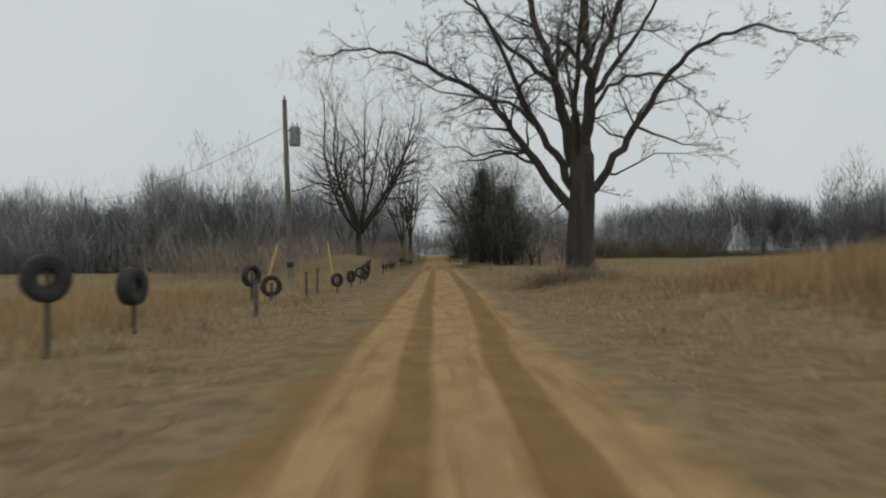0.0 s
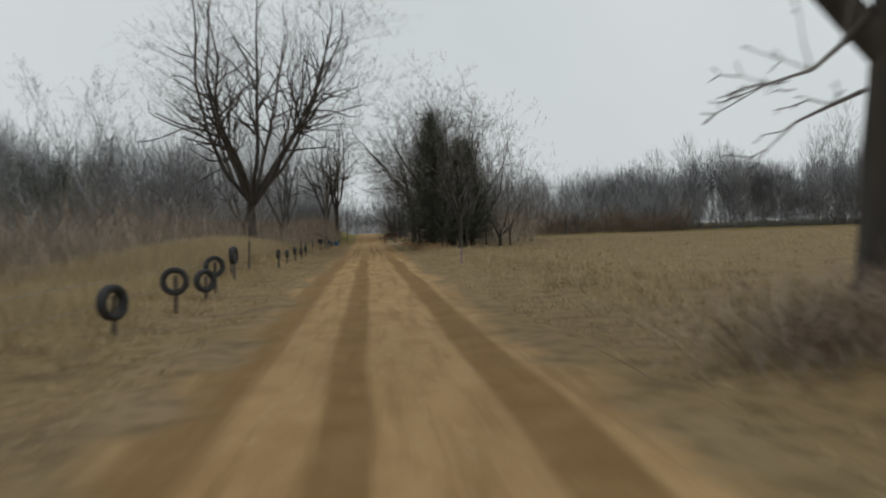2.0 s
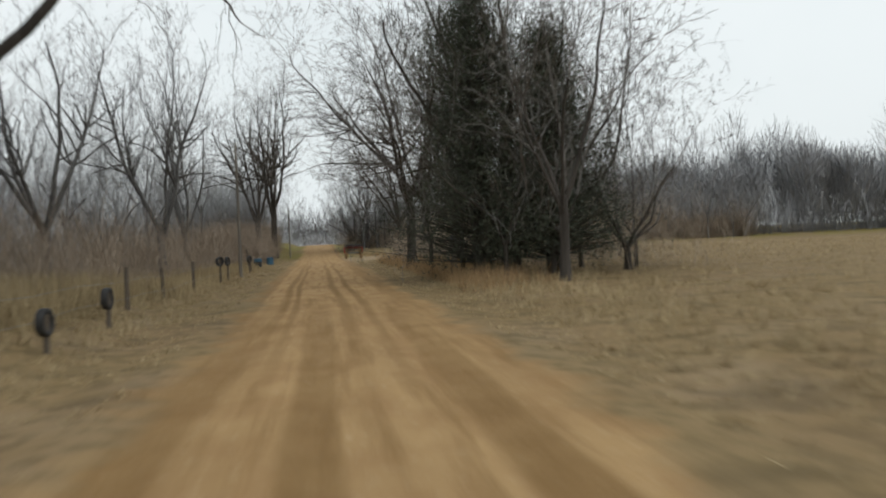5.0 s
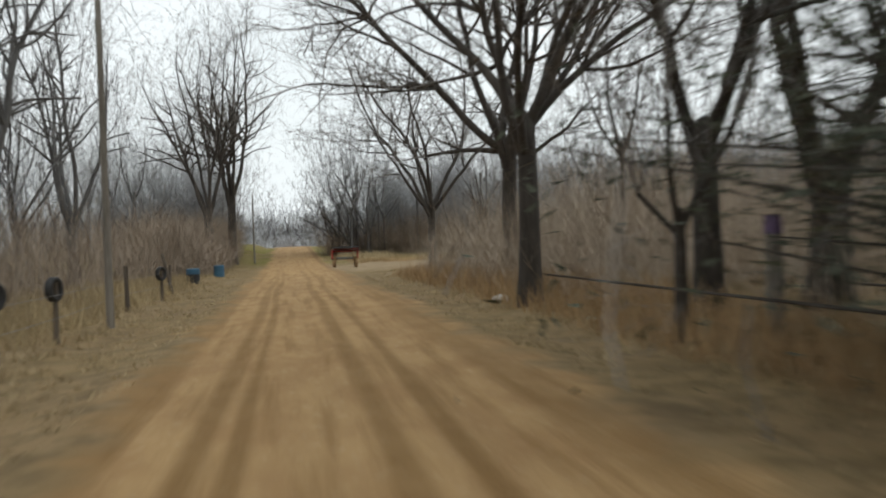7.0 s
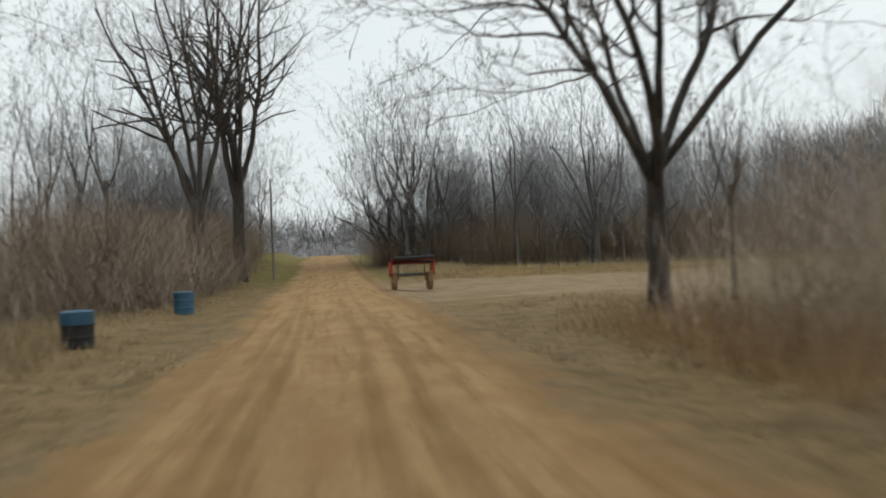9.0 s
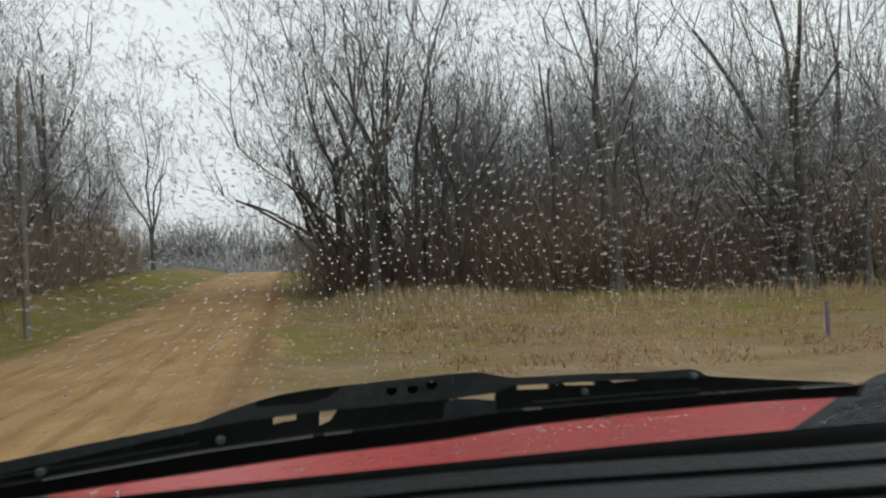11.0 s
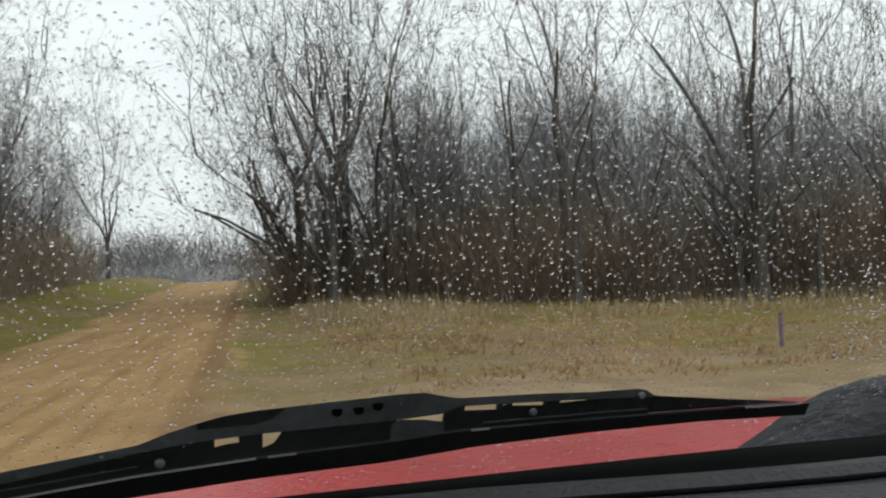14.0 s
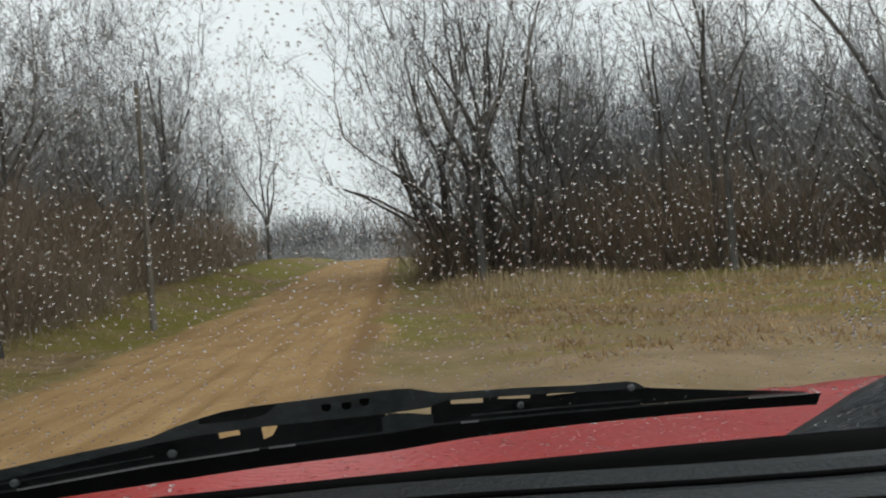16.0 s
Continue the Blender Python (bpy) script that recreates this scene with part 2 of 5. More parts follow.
    ground = mixed(n, l, maths(n, l, "MULTIPLY", maths(n, l, "MULTIPLY", ap.outputs[0], 0.9), on_right.outputs[0]), ground, gravel)
    l.new(ground, bsdf.inputs["Base Color"])
    bsdf.inputs["Roughness"].default_value = 0.9
    bsdf.inputs["Specular IOR Level"].default_value = 0.12
    bp = n.new("ShaderNodeBump")
    bp.inputs["Strength"].default_value = 0.5
    bp.inputs["Distance"].default_value = 0.03
    l.new(maths(n, l, "ADD", fine, edge), bp.inputs["Height"])
    l.new(bp.outputs[0], bsdf.inputs["Normal"])
    return m


GROUND = ground_material()
BARK = material("bark_grey_brown", (0.018, 0.015, 0.012), (0.080, 0.068, 0.057), 2.6, 0.95, 1.0, 14, stretch=(1, 1, 0.16))
TWIG = material("twigs_grey_brown", (0.09, 0.082, 0.075), (0.22, 0.205, 0.19), 0.6, 0.95, 0.0, 5, island=0.3)
# greyer than the near twigs: distance haze is put into the colour
TWIG_HAZE = material("twigs_haze_grey", (0.10, 0.096, 0.098), (0.22, 0.212, 0.215), 0.3, 1.0, 0.0, 3, island=0.3)
# woodland twigs, lightened to a flat grey that carries the rain haze
TWIG_WOOD_HAZE = material("twigs_woodland_haze_grey", (0.165, 0.165, 0.169), (0.37, 0.37, 0.375), 0.3, 1.0, 0.0, 3, island=0.3)
BARK_WOOD = material("bark_woodland_grey", (0.055, 0.053, 0.051), (0.155, 0.150, 0.144), 1.5, 0.95, 0.3, 12, stretch=(1, 1, 0.3))
# palest twigs, for far trees and scrub; haze painted as base colour
FAR_HAZE = material("pale_far_twigs_haze", (0.235, 0.236, 0.244), (0.43, 0.43, 0.44), 0.3, 1.0, 0.0, 3, island=0.3)
BRUSH = material("brush_brown_stems", (0.175, 0.137, 0.104), (0.44, 0.35, 0.262), 0.4, 1.0, 0.0, 4, island=0.5)
BRUSH_DARK = material("dark_undergrowth_stems", (0.16, 0.125, 0.092), (0.40, 0.32, 0.245), 0.4, 1.0, 0.0, 4, island=0.5)
STRAW = material("dead_grass_straw", (0.255, 0.195, 0.108), (0.49, 0.385, 0.222), 0.25, 1.0, 0.0, 3, island=0.5)
RUST_GRASS = material("dead_weeds_rust", (0.24, 0.152, 0.075), (0.50, 0.34, 0.175), 0.25, 1.0, 0.0, 3, island=0.5)
PINE = material("dull_pine_needles", (0.11, 0.125, 0.112), (0.26, 0.285, 0.255), 0.8, 0.9, 0.0, 6, island=0.5)
CEDAR = material("cedar_needles_dark", (0.030, 0.037, 0.026), (0.098, 0.112, 0.076), 0.8, 0.9, 0.0, 6, island=0.5)
POLE_WOOD = material("weathered_pole_wood", (0.09, 0.08, 0.065), (0.26, 0.235, 0.20), 3.0, 0.9, 0.4, 30, stretch=(1, 1, 0.1))
POST_WOOD = material("dark_fence_wood", (0.05, 0.04, 0.03), (0.16, 0.13, 0.10), 4.0, 0.9, 0.4, 30, stretch=(1, 1, 0.1))
RUBBER = material("black_tyre_rubber", (0.010, 0.010, 0.011), (0.035, 0.034, 0.033), 6.0, 0.75, 0.4, 40)
STEEL = material("galvanised_steel", (0.16, 0.17, 0.175), (0.30, 0.31, 0.32), 5.0, 0.5, 0.1, 40, metal=0.6)
YELLOW = material("yellow_guy_guard_plastic", (0.42, 0.30, 0.03), (0.62, 0.46, 0.06), 5.0, 0.6, 0.0, 40)
BLUE = material("faded_blue_plastic", (0.016, 0.065, 0.12), (0.045, 0.14, 0.22), 3.0, 0.55, 0.1, 30)
PURPLE = material("purple_marking_paint", (0.10, 0.065, 0.14), (0.18, 0.125, 0.23), 6.0, 0.7, 0.2, 40)
CONCRETE = material("pale_stone", (0.38, 0.35, 0.31), (0.62, 0.58, 0.52), 4.0, 0.9, 0.5, 30)
WHITE = material("weathered_white_siding", (0.42, 0.42, 0.42), (0.52, 0.52, 0.52), 2.0, 0.7, 0.1, 20)


# ---------------------------------------------------------------- mesh helpers
def part(name, bm, mat_, parent, label=""):
    me = bpy.data.meshes.new(name)
    bm.to_mesh(me)
    bm.free()
    me.materials.append(mat_)
    ob = new(name, me)
    ob.parent = parent
    if label:
        tagged(ob, label)
    return ob


def empty(name, m, label, category, group="", kind=""):
    ob = new(name)
    ob.empty_display_size = 0.2
    ob.matrix_basis = m
    return tagged(ob, label, category, group, kind)


def tubes(segs, sides):
    """Vertices and faces of tapered open tubes; segs: rows of x0 y0 z0 x1 y1 z1 r0 r1."""
    s = np.asarray(segs, dtype=np.float64).reshape(-1, 8)
    a, b = s[:, 0:3], s[:, 3:6]
    d = b - a
    d /= np.maximum(np.linalg.norm(d, axis=1, keepdims=True), 1e-9)
    ref = np.where(np.abs(d[:, 2:3]) < 0.9, [[0.0, 0.0, 1.0]], [[1.0, 0.0, 0.0]])
    u = np.cross(d, ref)
    u /= np.linalg.norm(u, axis=1, keepdims=True)
    w = np.cross(d, u)
    ang = np.arange(sides) * 2 * np.pi / sides
    ring = u[:, None, :] * np.cos(ang)[None, :, None] + w[:, None, :] * np.sin(ang)[None, :, None]
    lo = a[:, None, :] + ring * s[:, 6][:, None, None]
    hi = b[:, None, :] + ring * s[:, 7][:, None, None]
    verts = np.concatenate([lo, hi], axis=1).reshape(-1, 3)
    i = np.arange(sides)
    if sides == 2:
        one = np.array([[0, 1, 3, 2]])
        return verts, (one[None] + (np.arange(len(s)) * 4)[:, None, None]).reshape(-1, 4)
    quad = np.stack([i, (i + 1) % sides, (i + 1) % sides + sides, i + sides], axis=1)
    faces = (quad[None] + (np.arange(len(s)) * 2 * sides)[:, None, None]).reshape(-1, 4)
    return verts, faces


def pipes(chains, sides):
    """One closed-walled, tapered pipe for each chain of (point, radius) pairs."""
    verts, faces, at = [], [], 0
    ang = np.arange(sides) * 2 * np.pi / sides
    for ch in chains:
        p = np.array([c[:3] for c in ch], float)
        r = np.array([c[3] for c in ch], float)
        d = np.gradient(p, axis=0)
        d /= np.maximum(np.linalg.norm(d, axis=1, keepdims=True), 1e-9)
        ref = np.array([0.31, 0.95, 0.05]) if abs(d[0, 2]) > 0.6 else np.array([0.0, 0.1, 1.0])
        u = np.cross(d, ref)
        u /= np.maximum(np.linalg.norm(u, axis=1, keepdims=True), 1e-9)
        w = np.cross(d, u)
        ring = p[:, None] + (u[:, None] * np.cos(ang)[None, :, None] + w[:, None] * np.sin(ang)[None, :, None]) * r[:, None, None]
        verts.append(ring.reshape(-1, 3))
        i = np.arange(sides)
        quad = np.stack([i, (i + 1) % sides, (i + 1) % sides + sides, i + sides], axis=1)
        faces.append((quad[None] + (np.arange(len(p) - 1) * sides)[:, None, None] + at).reshape(-1, 4))
        at += len(p) * sides
    return np.concatenate(verts), np.concatenate(faces)


def quads_mesh(name, verts, faces, mat_, parent=None, smooth=True):
    """Fast mesh from arrays whose faces all have the same number of corners."""
    k = faces.shape[1]
    me = bpy.data.meshes.new(name)
    me.vertices.add(len(verts))
    me.vertices.foreach_set("co", np.asarray(verts, dtype=np.float32).ravel())
    me.loops.add(faces.size)
    me.loops.foreach_set("vertex_index", np.asarray(faces, dtype=np.int32).ravel())
    me.polygons.add(len(faces))
    me.polygons.foreach_set("loop_start", np.arange(len(faces), dtype=np.int32) * k)
    me.update(calc_edges=True)
    if smooth:
        me.shade_smooth()
    me.materials.append(mat_)
    ob = new(name, me)
    ob.parent = parent
    return ob


def smoothstep(a, b, v):
    t = np.clip((v - a) / (b - a), 0, 1)
    return t * t * (3 - 2 * t)


def lump(x, y, cx, cy, rx, ry):
    return np.exp(-((x - cx) / rx) ** 2 - ((y - cy) / ry) ** 2)


def height(x, y):
    """The lie of the land: a nearly flat road with shallow ditches, low banks and a rise at the far end."""
    x, y = np.asarray(x, dtype=float), np.asarray(y, dtype=float)
    ax = np.abs(x)
    z = -0.10 * smoothstep(2.2, 3.4, ax) + 0.12 * smoothstep(3.6, 6.0, ax)
    z = z + 1.05 * lump(x, y, 12.0, 21, 4.6, 8)            # weedy bank before the great tree
    z = z + 0.42 * lump(x, y, 6.8, 38.8, 2.8, 3.0)         # mound round its foot
    z = z + 0.75 * lump(x, y, -8.0, 76, 2.6, 16)           # straw bank by the tyre fence
    z = z + 0.35 * lump(x, y, 8.5, 124, 4, 16)
    rise = smoothstep(168, 235, y) * 1.5 - smoothstep(240, 330, y) * 1.2
    z = z + rise
    z = z + 0.6 * smoothstep(165, 180, y) * smoothstep(-3.5, -6.5, x)
    z = z + 0.03 * np.sin(x * 1.3 + 0.7 * np.sin(y * 0.5)) * np.cos(y * 0.9) * smoothstep(2.5, 4, ax)
    # wheel ruts
    for c, w, dep in ((-0.36, 0.22, 0.03), (0.98, 0.22, 0.03), (-1.95, 0.3, 0.03)):
        z = z - dep * np.exp(-((x - c) / w) ** 2)
    return z


def ground_at(x, y):
    return float(height(x, y))


# ---------------------------------------------------------------- ground
def build_ground():
    xs = np.concatenate([-np.geomspace(12, 900, 34)[::-1], np.arange(-11.6, -3.2, 0.4), np.arange(-3.2, 3.3, 0.16),
                         np.arange(3.6, 24, 0.4), np.geomspace(24, 900, 30)])
    ys = np.concatenate([-np.geomspace(20, 600, 14)[::-1], np.arange(-19, 215, 0.9), np.geomspace(215, 1500, 36)])
    gx, gy = np.meshgrid(xs, ys)
    gz = height(gx, gy)
    verts = np.stack([gx, gy, gz], axis=-1).reshape(-1, 3)
    nx, ny = len(xs), len(ys)
    i, j = np.meshgrid(np.arange(nx - 1), np.arange(ny - 1))
    a = (j * nx + i).ravel()
    faces = np.stack([a, a + 1, a + nx + 1, a + nx], axis=1)
    ob = quads_mesh("ground", verts, faces, GROUND)
    tagged(ob, "sandy dirt road with damp wheel tracks between dead straw grass", "ground", kind="structure")


build_ground()


# ---------------------------------------------------------------- trees
class Tree:
    """Grows a bare branching skeleton: chains of thick wood, limb by limb, and thin twigs."""

    def __init__(self, seed, steps=(0.7, 0.55, 0.45, 0.35), kids=(0, 2.0, 1.9, 1.6), droop=(0.03, 0.02, 0.0, -0.02), wiggle=(0.10, 0.16, 0.22, 0.25), deep=3, min_r=0.006, cut=0.028):
        self.rng = np.random.default_rng(seed)
        self.steps, self.kids, self.droop, self.wiggle, self.deep, self.min_r, self.cut = steps, kids, droop, wiggle, deep, min_r, cut
        self.trunk_chain, self.limbs, self.thin = [], [], []

    def grow(self, p, d, length, r, level, end=0.25, bare=0.3):
        rng = self.rng
        n = max(2, int(length / self.steps[min(level, 3)]))
        step = length / n
        p, d = np.array(p, float), np.array(d, float)
        chain = [(*p, max(self.min_r, r))]
        for i in range(n):
            d = d + rng.normal(0, self.wiggle[min(level, 3)], 3)
            d[2] += self.droop[min(level, 3)] * (1.0 + i * 0.25)
            d /= np.linalg.norm(d)
            q = p + d * step
            ra = max(self.min_r, r * (1 - (1 - end) * i / n))
            rb = max(self.min_r * 0.8, r * (1 - (1 - end) * (i + 1) / n))
            if rb > self.cut:
                chain.append((*q, rb))
            else:
                self.thin.append((*p, *q, ra, rb))
            p = q
            f = (i + 1) / n
            if level < self.deep and f > bare:
                want = self.kids[min(level + 1, 3)] * step / (length * (1 - bare)) * max(2.5, length / 0.9) * 0.55
                for _ in range(rng.poisson(want)):
                    side = rng.normal(0, 1, 3)
                    side -= d * side.dot(d)
                    side /= np.linalg.norm(side) + 1e-9
                    ang = radians(rng.uniform(28, 62))
                    dd = d * math.cos(ang) + side * math.sin(ang)
                    if dd[2] < -0.1:
                        dd[2] *= -0.4
                        dd /= np.linalg.norm(dd)
                    ll = length * rng.uniform(0.28, 0.55) * (1.15 - 0.55 * f)
                    if ll > 0.18:
                        self.grow(p, dd, ll, rb * rng.uniform(0.45, 0.65), level + 1, 0.3, 0.18)
        if len(chain) > 1:
            self.limbs[-1].append(chain)
        if level < self.deep:
            for _ in range(2):
                dd = d + rng.normal(0, 0.35, 3)
                self.grow(p, dd / np.linalg.norm(dd), length * rng.uniform(0.25, 0.4), rb * 0.75, level + 1, 0.3, 0.1)

    def limb(self, base, azimuth, elevation, length, r, level=1, bare=0.25):
        a, e = radians(azimuth), radians(elevation)
        self.limbs.append([])
        self.grow(base, (math.sin(a) * math.cos(e), math.cos(a) * math.cos(e), math.sin(e)), length, r, level, 0.22, bare)

    def guided(self, way, r0, r1, bare=0.22):
        """A limb that follows a bent line, with side branches and a spray of twigs at its end."""
        rng = self.rng
        way = np.array(way, float)
        along = np.concatenate([[0], np.cumsum(np.linalg.norm(np.diff(way, axis=0), axis=1))])
        n = max(6, int(along[-1] / 0.5))
        pts = np.stack([np.interp(np.linspace(0, along[-1], n), along, way[:, k]) for k in range(3)], axis=1)
        pts[1:-1] = 0.25 * pts[:-2] + 0.5 * pts[1:-1] + 0.25 * pts[2:]
        pts[1:] += rng.normal(0, 0.07, (n - 1, 3))
        rad_ = r0 + (r1 - r0) * np.linspace(0, 1, n) ** 0.8
        self.limbs.append([[(*p, r) for p, r in zip(pts, rad_)]])
        for i in range(1, n):
            f = i / (n - 1)
            if f < bare:
                continue
            d = pts[i] - pts[i - 1]
            d /= np.linalg.norm(d)
            for _ in range(rng.poisson(1.45)):
                side = rng.normal(0, 1, 3)
                side -= d * side.dot(d)
                side /= np.linalg.norm(side) + 1e-9
                ang = radians(rng.uniform(30, 65))
                self.grow(pts[i], d * math.cos(ang) + side * math.sin(ang), min(9.0, along[-1]) * rng.uniform(0.14, 0.36) * (1.15 - 0.5 * f), rad_[i] * rng.uniform(0.3, 0.5), 2, 0.3, 0.15)
        for _ in range(3):
            dd = d + rng.normal(0, 0.4, 3)
            self.grow(pts[-1], dd / np.linalg.norm(dd), rng.uniform(1.0, 1.9), r1 * 0.8, 2, 0.3, 0.1)

    def trunk(self, height_, r, flare=1.5):
        x = y = 0.0
        for z in np.linspace(-0.3, height_, 9):
            f = 1 + (flare - 1) * math.exp(-max(z, 0) / 0.45)
            x, y = x + self.rng.normal(0, r * 0.06), y + self.rng.normal(0, r * 0.06)
            self.trunk_chain.append((x, y, z, r * f * (1 - 0.15 * max(z, 0) / height_)))
        self.trunk_chain.append((x, y, height_ + r * 0.6, r * 0.5))
        self.trunk_chain.append((x, y, height_ + r * 1.0, r * 0.08))

    def build(self, name, m, label, bark=None, twig=None, group="", sides=8, twig_sides=3, split=True):
        top = empty(name, m, label, "tree", group)
        bark, twig = bark or BARK, twig or TWIG
        if split:
            quads_mesh("trunk", *pipes([self.trunk_chain], sides + 4), bark, top)
            for chains in self.limbs:
                if chains:
                    quads_mesh("limb", *pipes(chains, sides), bark, top)
        else:
            quads_mesh("trunk", *pipes([self.trunk_chain] + [c for ch in self.limbs for c in ch], sides), bark, top)
        if self.thin:
            quads_mesh("crown", *tubes(self.thin, twig_sides), twig, top)
        return top


def spot(x, y, turn=0.0, size=1.0, tall=None):
    return Matrix.Translation((x, y, ground_at(x, y) - 0.02)) @ Matrix.Rotation(radians(turn), 4, "Z") @ Matrix.Diagonal((size, size, tall or size, 1))


# the great bare tree on the right of the road
oak = Tree(11, kids=(0, 2.3, 3.8, 3.6), deep=4, min_r=0.009, droop=(0.0, 0.004, -0.02, -0.08), wiggle=(0.05, 0.085, 0.18, 0.22))
oak.trunk(5.2, 0.60, 1.25)
for way, r0, r1 in ((((-0.25, 0, 2.9), (-1.0, 0.2, 4.1), (-2.2, 0.5, 5.6), (-3.5, 0.8, 7.6), (-5.0, 1.0, 8.6), (-6.9, 1.0, 9.6), (-8.9, 0.8, 10.1), (-10.5, 0.6, 9.8)), 0.27, 0.035),
                    (((-0.25, 0, 3.8), (-1.0, -0.4, 5.2), (-1.9, -0.9, 6.6), (-2.8, -1.3, 8.0), (-3.5, -1.6, 9.9), (-4.4, -1.8, 11.2), (-6.0, -2.2, 12.4)), 0.24, 0.03),
                    (((-0.15, 0.1, 4.8), (-0.5, 0.3, 6.8), (-0.9, 0.5, 8.6), (-1.5, 0.6, 10.5), (-2.0, 0.8, 12.5), (-3.2, 1.2, 16.5)), 0.36, 0.05),
                    (((0.25, 0, 4.8), (0.45, -0.1, 6.8), (0.55, -0.2, 8.6), (0.4, -0.4, 11.0), (0.7, -0.6, 13.5), (0.3, -0.6, 17.0)), 0.40, 0.05),
                    (((0.5, -0.1, 8.0), (1.1, 0.4, 9.4), (1.7, 0.8, 10.9), (2.4, 1.0, 12.6), (3.6, 1.2, 16.0)), 0.24, 0.04),
                    (((0.25, 0, 3.4), (1.0, -0.2, 4.3), (2.2, -0.5, 6.0), (3.4, -0.8, 8.1), (5.2, -1.0, 9.8), (7.6, -1.0, 10.5), (9.8, -0.7, 9.7)), 0.25, 0.035),
                    (((0.5, 0.1, 6.9), (1.6, 0.5, 8.4), (3.2, 0.8, 9.0), (4.6, 1.0, 8.6), (5.9, 1.0, 7.2)), 0.13, 0.02),
                    (((0.5, 0.2, 7.4), (2.0, 1.0, 9.6), (3.6, 1.6, 11.6), (5.2, 2.0, 14.2)), 0.19, 0.03),
                    (((-0.9, 0.5, 8.4), (-2.2, 1.4, 9.6), (-3.6, 2.0, 11.4), (-4.8, 2.4, 14.0)), 0.17, 0.03),
                    (((-1.9, -0.9, 6.4), (-3.0, -1.8, 7.2), (-4.6, -2.6, 7.3), (-6.4, -3.0, 7.6)), 0.12, 0.02),
                    (((-1.6, 0.3, 4.9), (-3.0, 0.8, 5.6), (-4.4, 1.0, 5.4), (-5.6, 1.2, 5.7)), 0.10, 0.018),
                    (((0.0, 0.4, 5.0), (0.3, 2.4, 7.4), (0.2, 4.2, 9.6), (0.6, 5.6, 12.4)), 0.22, 0.03),
                    (((0.0, -0.4, 5.1), (-0.4, -2.2, 8.0), (-0.2, -3.4, 11.0), (-0.6, -4.4, 14.0)), 0.20, 0.03),
                    (((1.0, -0.2, 4.4), (1.9, -0.4, 4.3), (3.0, -0.6, 5.2), (4.3, -0.8, 5.1)), 0.07, 0.015)):
    oak.guided(way, r0 * 0.82, r1)
for az, el, ln, r, z in ((-97, -42, 1.7, 0.055, 3.35), (100, -25, 1.5, 0.04, 3.9), (-80, -15, 1.4, 0.035, 2.5)):
    a = radians(az)
    oak.limb((math.sin(a) * 0.5, math.cos(a) * 0.5, z), az, el, ln, r, 2, 0.1)
oak.build("great_oak", spot(6.3, 38.8, 0, 1.05), "huge bare oak with a thick trunk and spreading limbs", sides=10)


def vase_tree(seed, stems, trunk_h, r, length, spread, deep=4, steps=(0.8, 0.6, 0.5, 0.4), kids=(0, 2.2, 2.2, 1.9), min_r=0.008, droop=(0.03, 0.02, 0.0, -0.02), bare=0.25, cut=0.028, wiggle=(0.05, 0.075, 0.14, 0.2)):
    t = Tree(seed, deep=deep, steps=steps, kids=kids, min_r=min_r, droop=droop, cut=cut, wiggle=wiggle)
    t.trunk(trunk_h, r, 1.4)
    for k in range(stems):
        az = 360 * k / stems + t.rng.uniform(-25, 25)
        el = 90 - spread * t.rng.uniform(0.45, 1.15)
        a = radians(az)
        z = trunk_h * t.rng.uniform(0.82, 1.0)
        t.limb((math.sin(a) * r * 0.4, math.cos(a) * r * 0.4, z - 0.1), az, el, length * t.rng.uniform(0.8, 1.1), r * t.rng.uniform(0.4, 0.58), 1, bare)
    return t


vase_tree(21, 10, 4.0, 0.34, 14.5, 43, kids=(0, 2.0, 2.5, 2.2)).build("roadside_tree", spot(-8.0, 89.5), "tall bare tree with many upright stems in the hedgerow", BARK, TWIG, twig_sides=2)
tree_b = vase_tree(22, 9, 4.3, 0.26, 10.5, 36, kids=(0, 2.6, 2.6, 2.0), wiggle=(0.06, 0.1, 0.18, 0.22))
tree_b.limb((-0.3, 0, 4.0), -98, 4, 3.0, 0.10)
tree_b.limb((0.3, 0, 3.6), 95, 30, 4.0, 0.08)
tree_b.build("roadside_tree", spot(6.4, 126.0), "bare many-stemmed tree rising out of a thicket")
vase_tree(23, 7, 4.0, 0.24, 8.5, 34, kids=(0, 2.6, 2.6, 2.0), wiggle=(0.06, 0.1, 0.18, 0.22)).build("roadside_tree", spot(4.5, 117.2), "bare roadside tree with wide arching limbs")
vase_tree(32, 7, 3.0, 0.2, 8.5, 36, kids=(0, 2.6, 2.6, 2.0), wiggle=(0.06, 0.1, 0.18, 0.22)).build("roadside_tree", spot(6.0, 139.0), "bare crooked tree standing over the thicket")
vase_tree(24, 3, 2.2, 0.34, 9.5, 24).build("roadside_tree", spot(7.8, 111.5), "thick dark-barked bare tree with forked trunk")
vase_tree(25, 3, 3.0, 0.24, 8.5, 22).build("roadside_tree", spot(6.1, 112.2, 40), "slim bare tree with forked trunk in brush")
vase_tree(26, 4, 2.6, 0.15, 7.0, 34).build("roadside_tree", spot(7.2, 98.0), "small bare tree with drooping side branches")
vase_tree(27, 6, 4.6, 0.36, 13.0, 20).build("roadside_tree", spot(-6.6, 168.0), "tall bare tree with several upright trunks in brush", twig_sides=2)
vase_tree(28, 6, 5.8, 0.37, 13.5, 24).build("roadside_tree", spot(-5.2, 174.2), "tall bare tree with arching limbs beside the road", twig_sides=2)
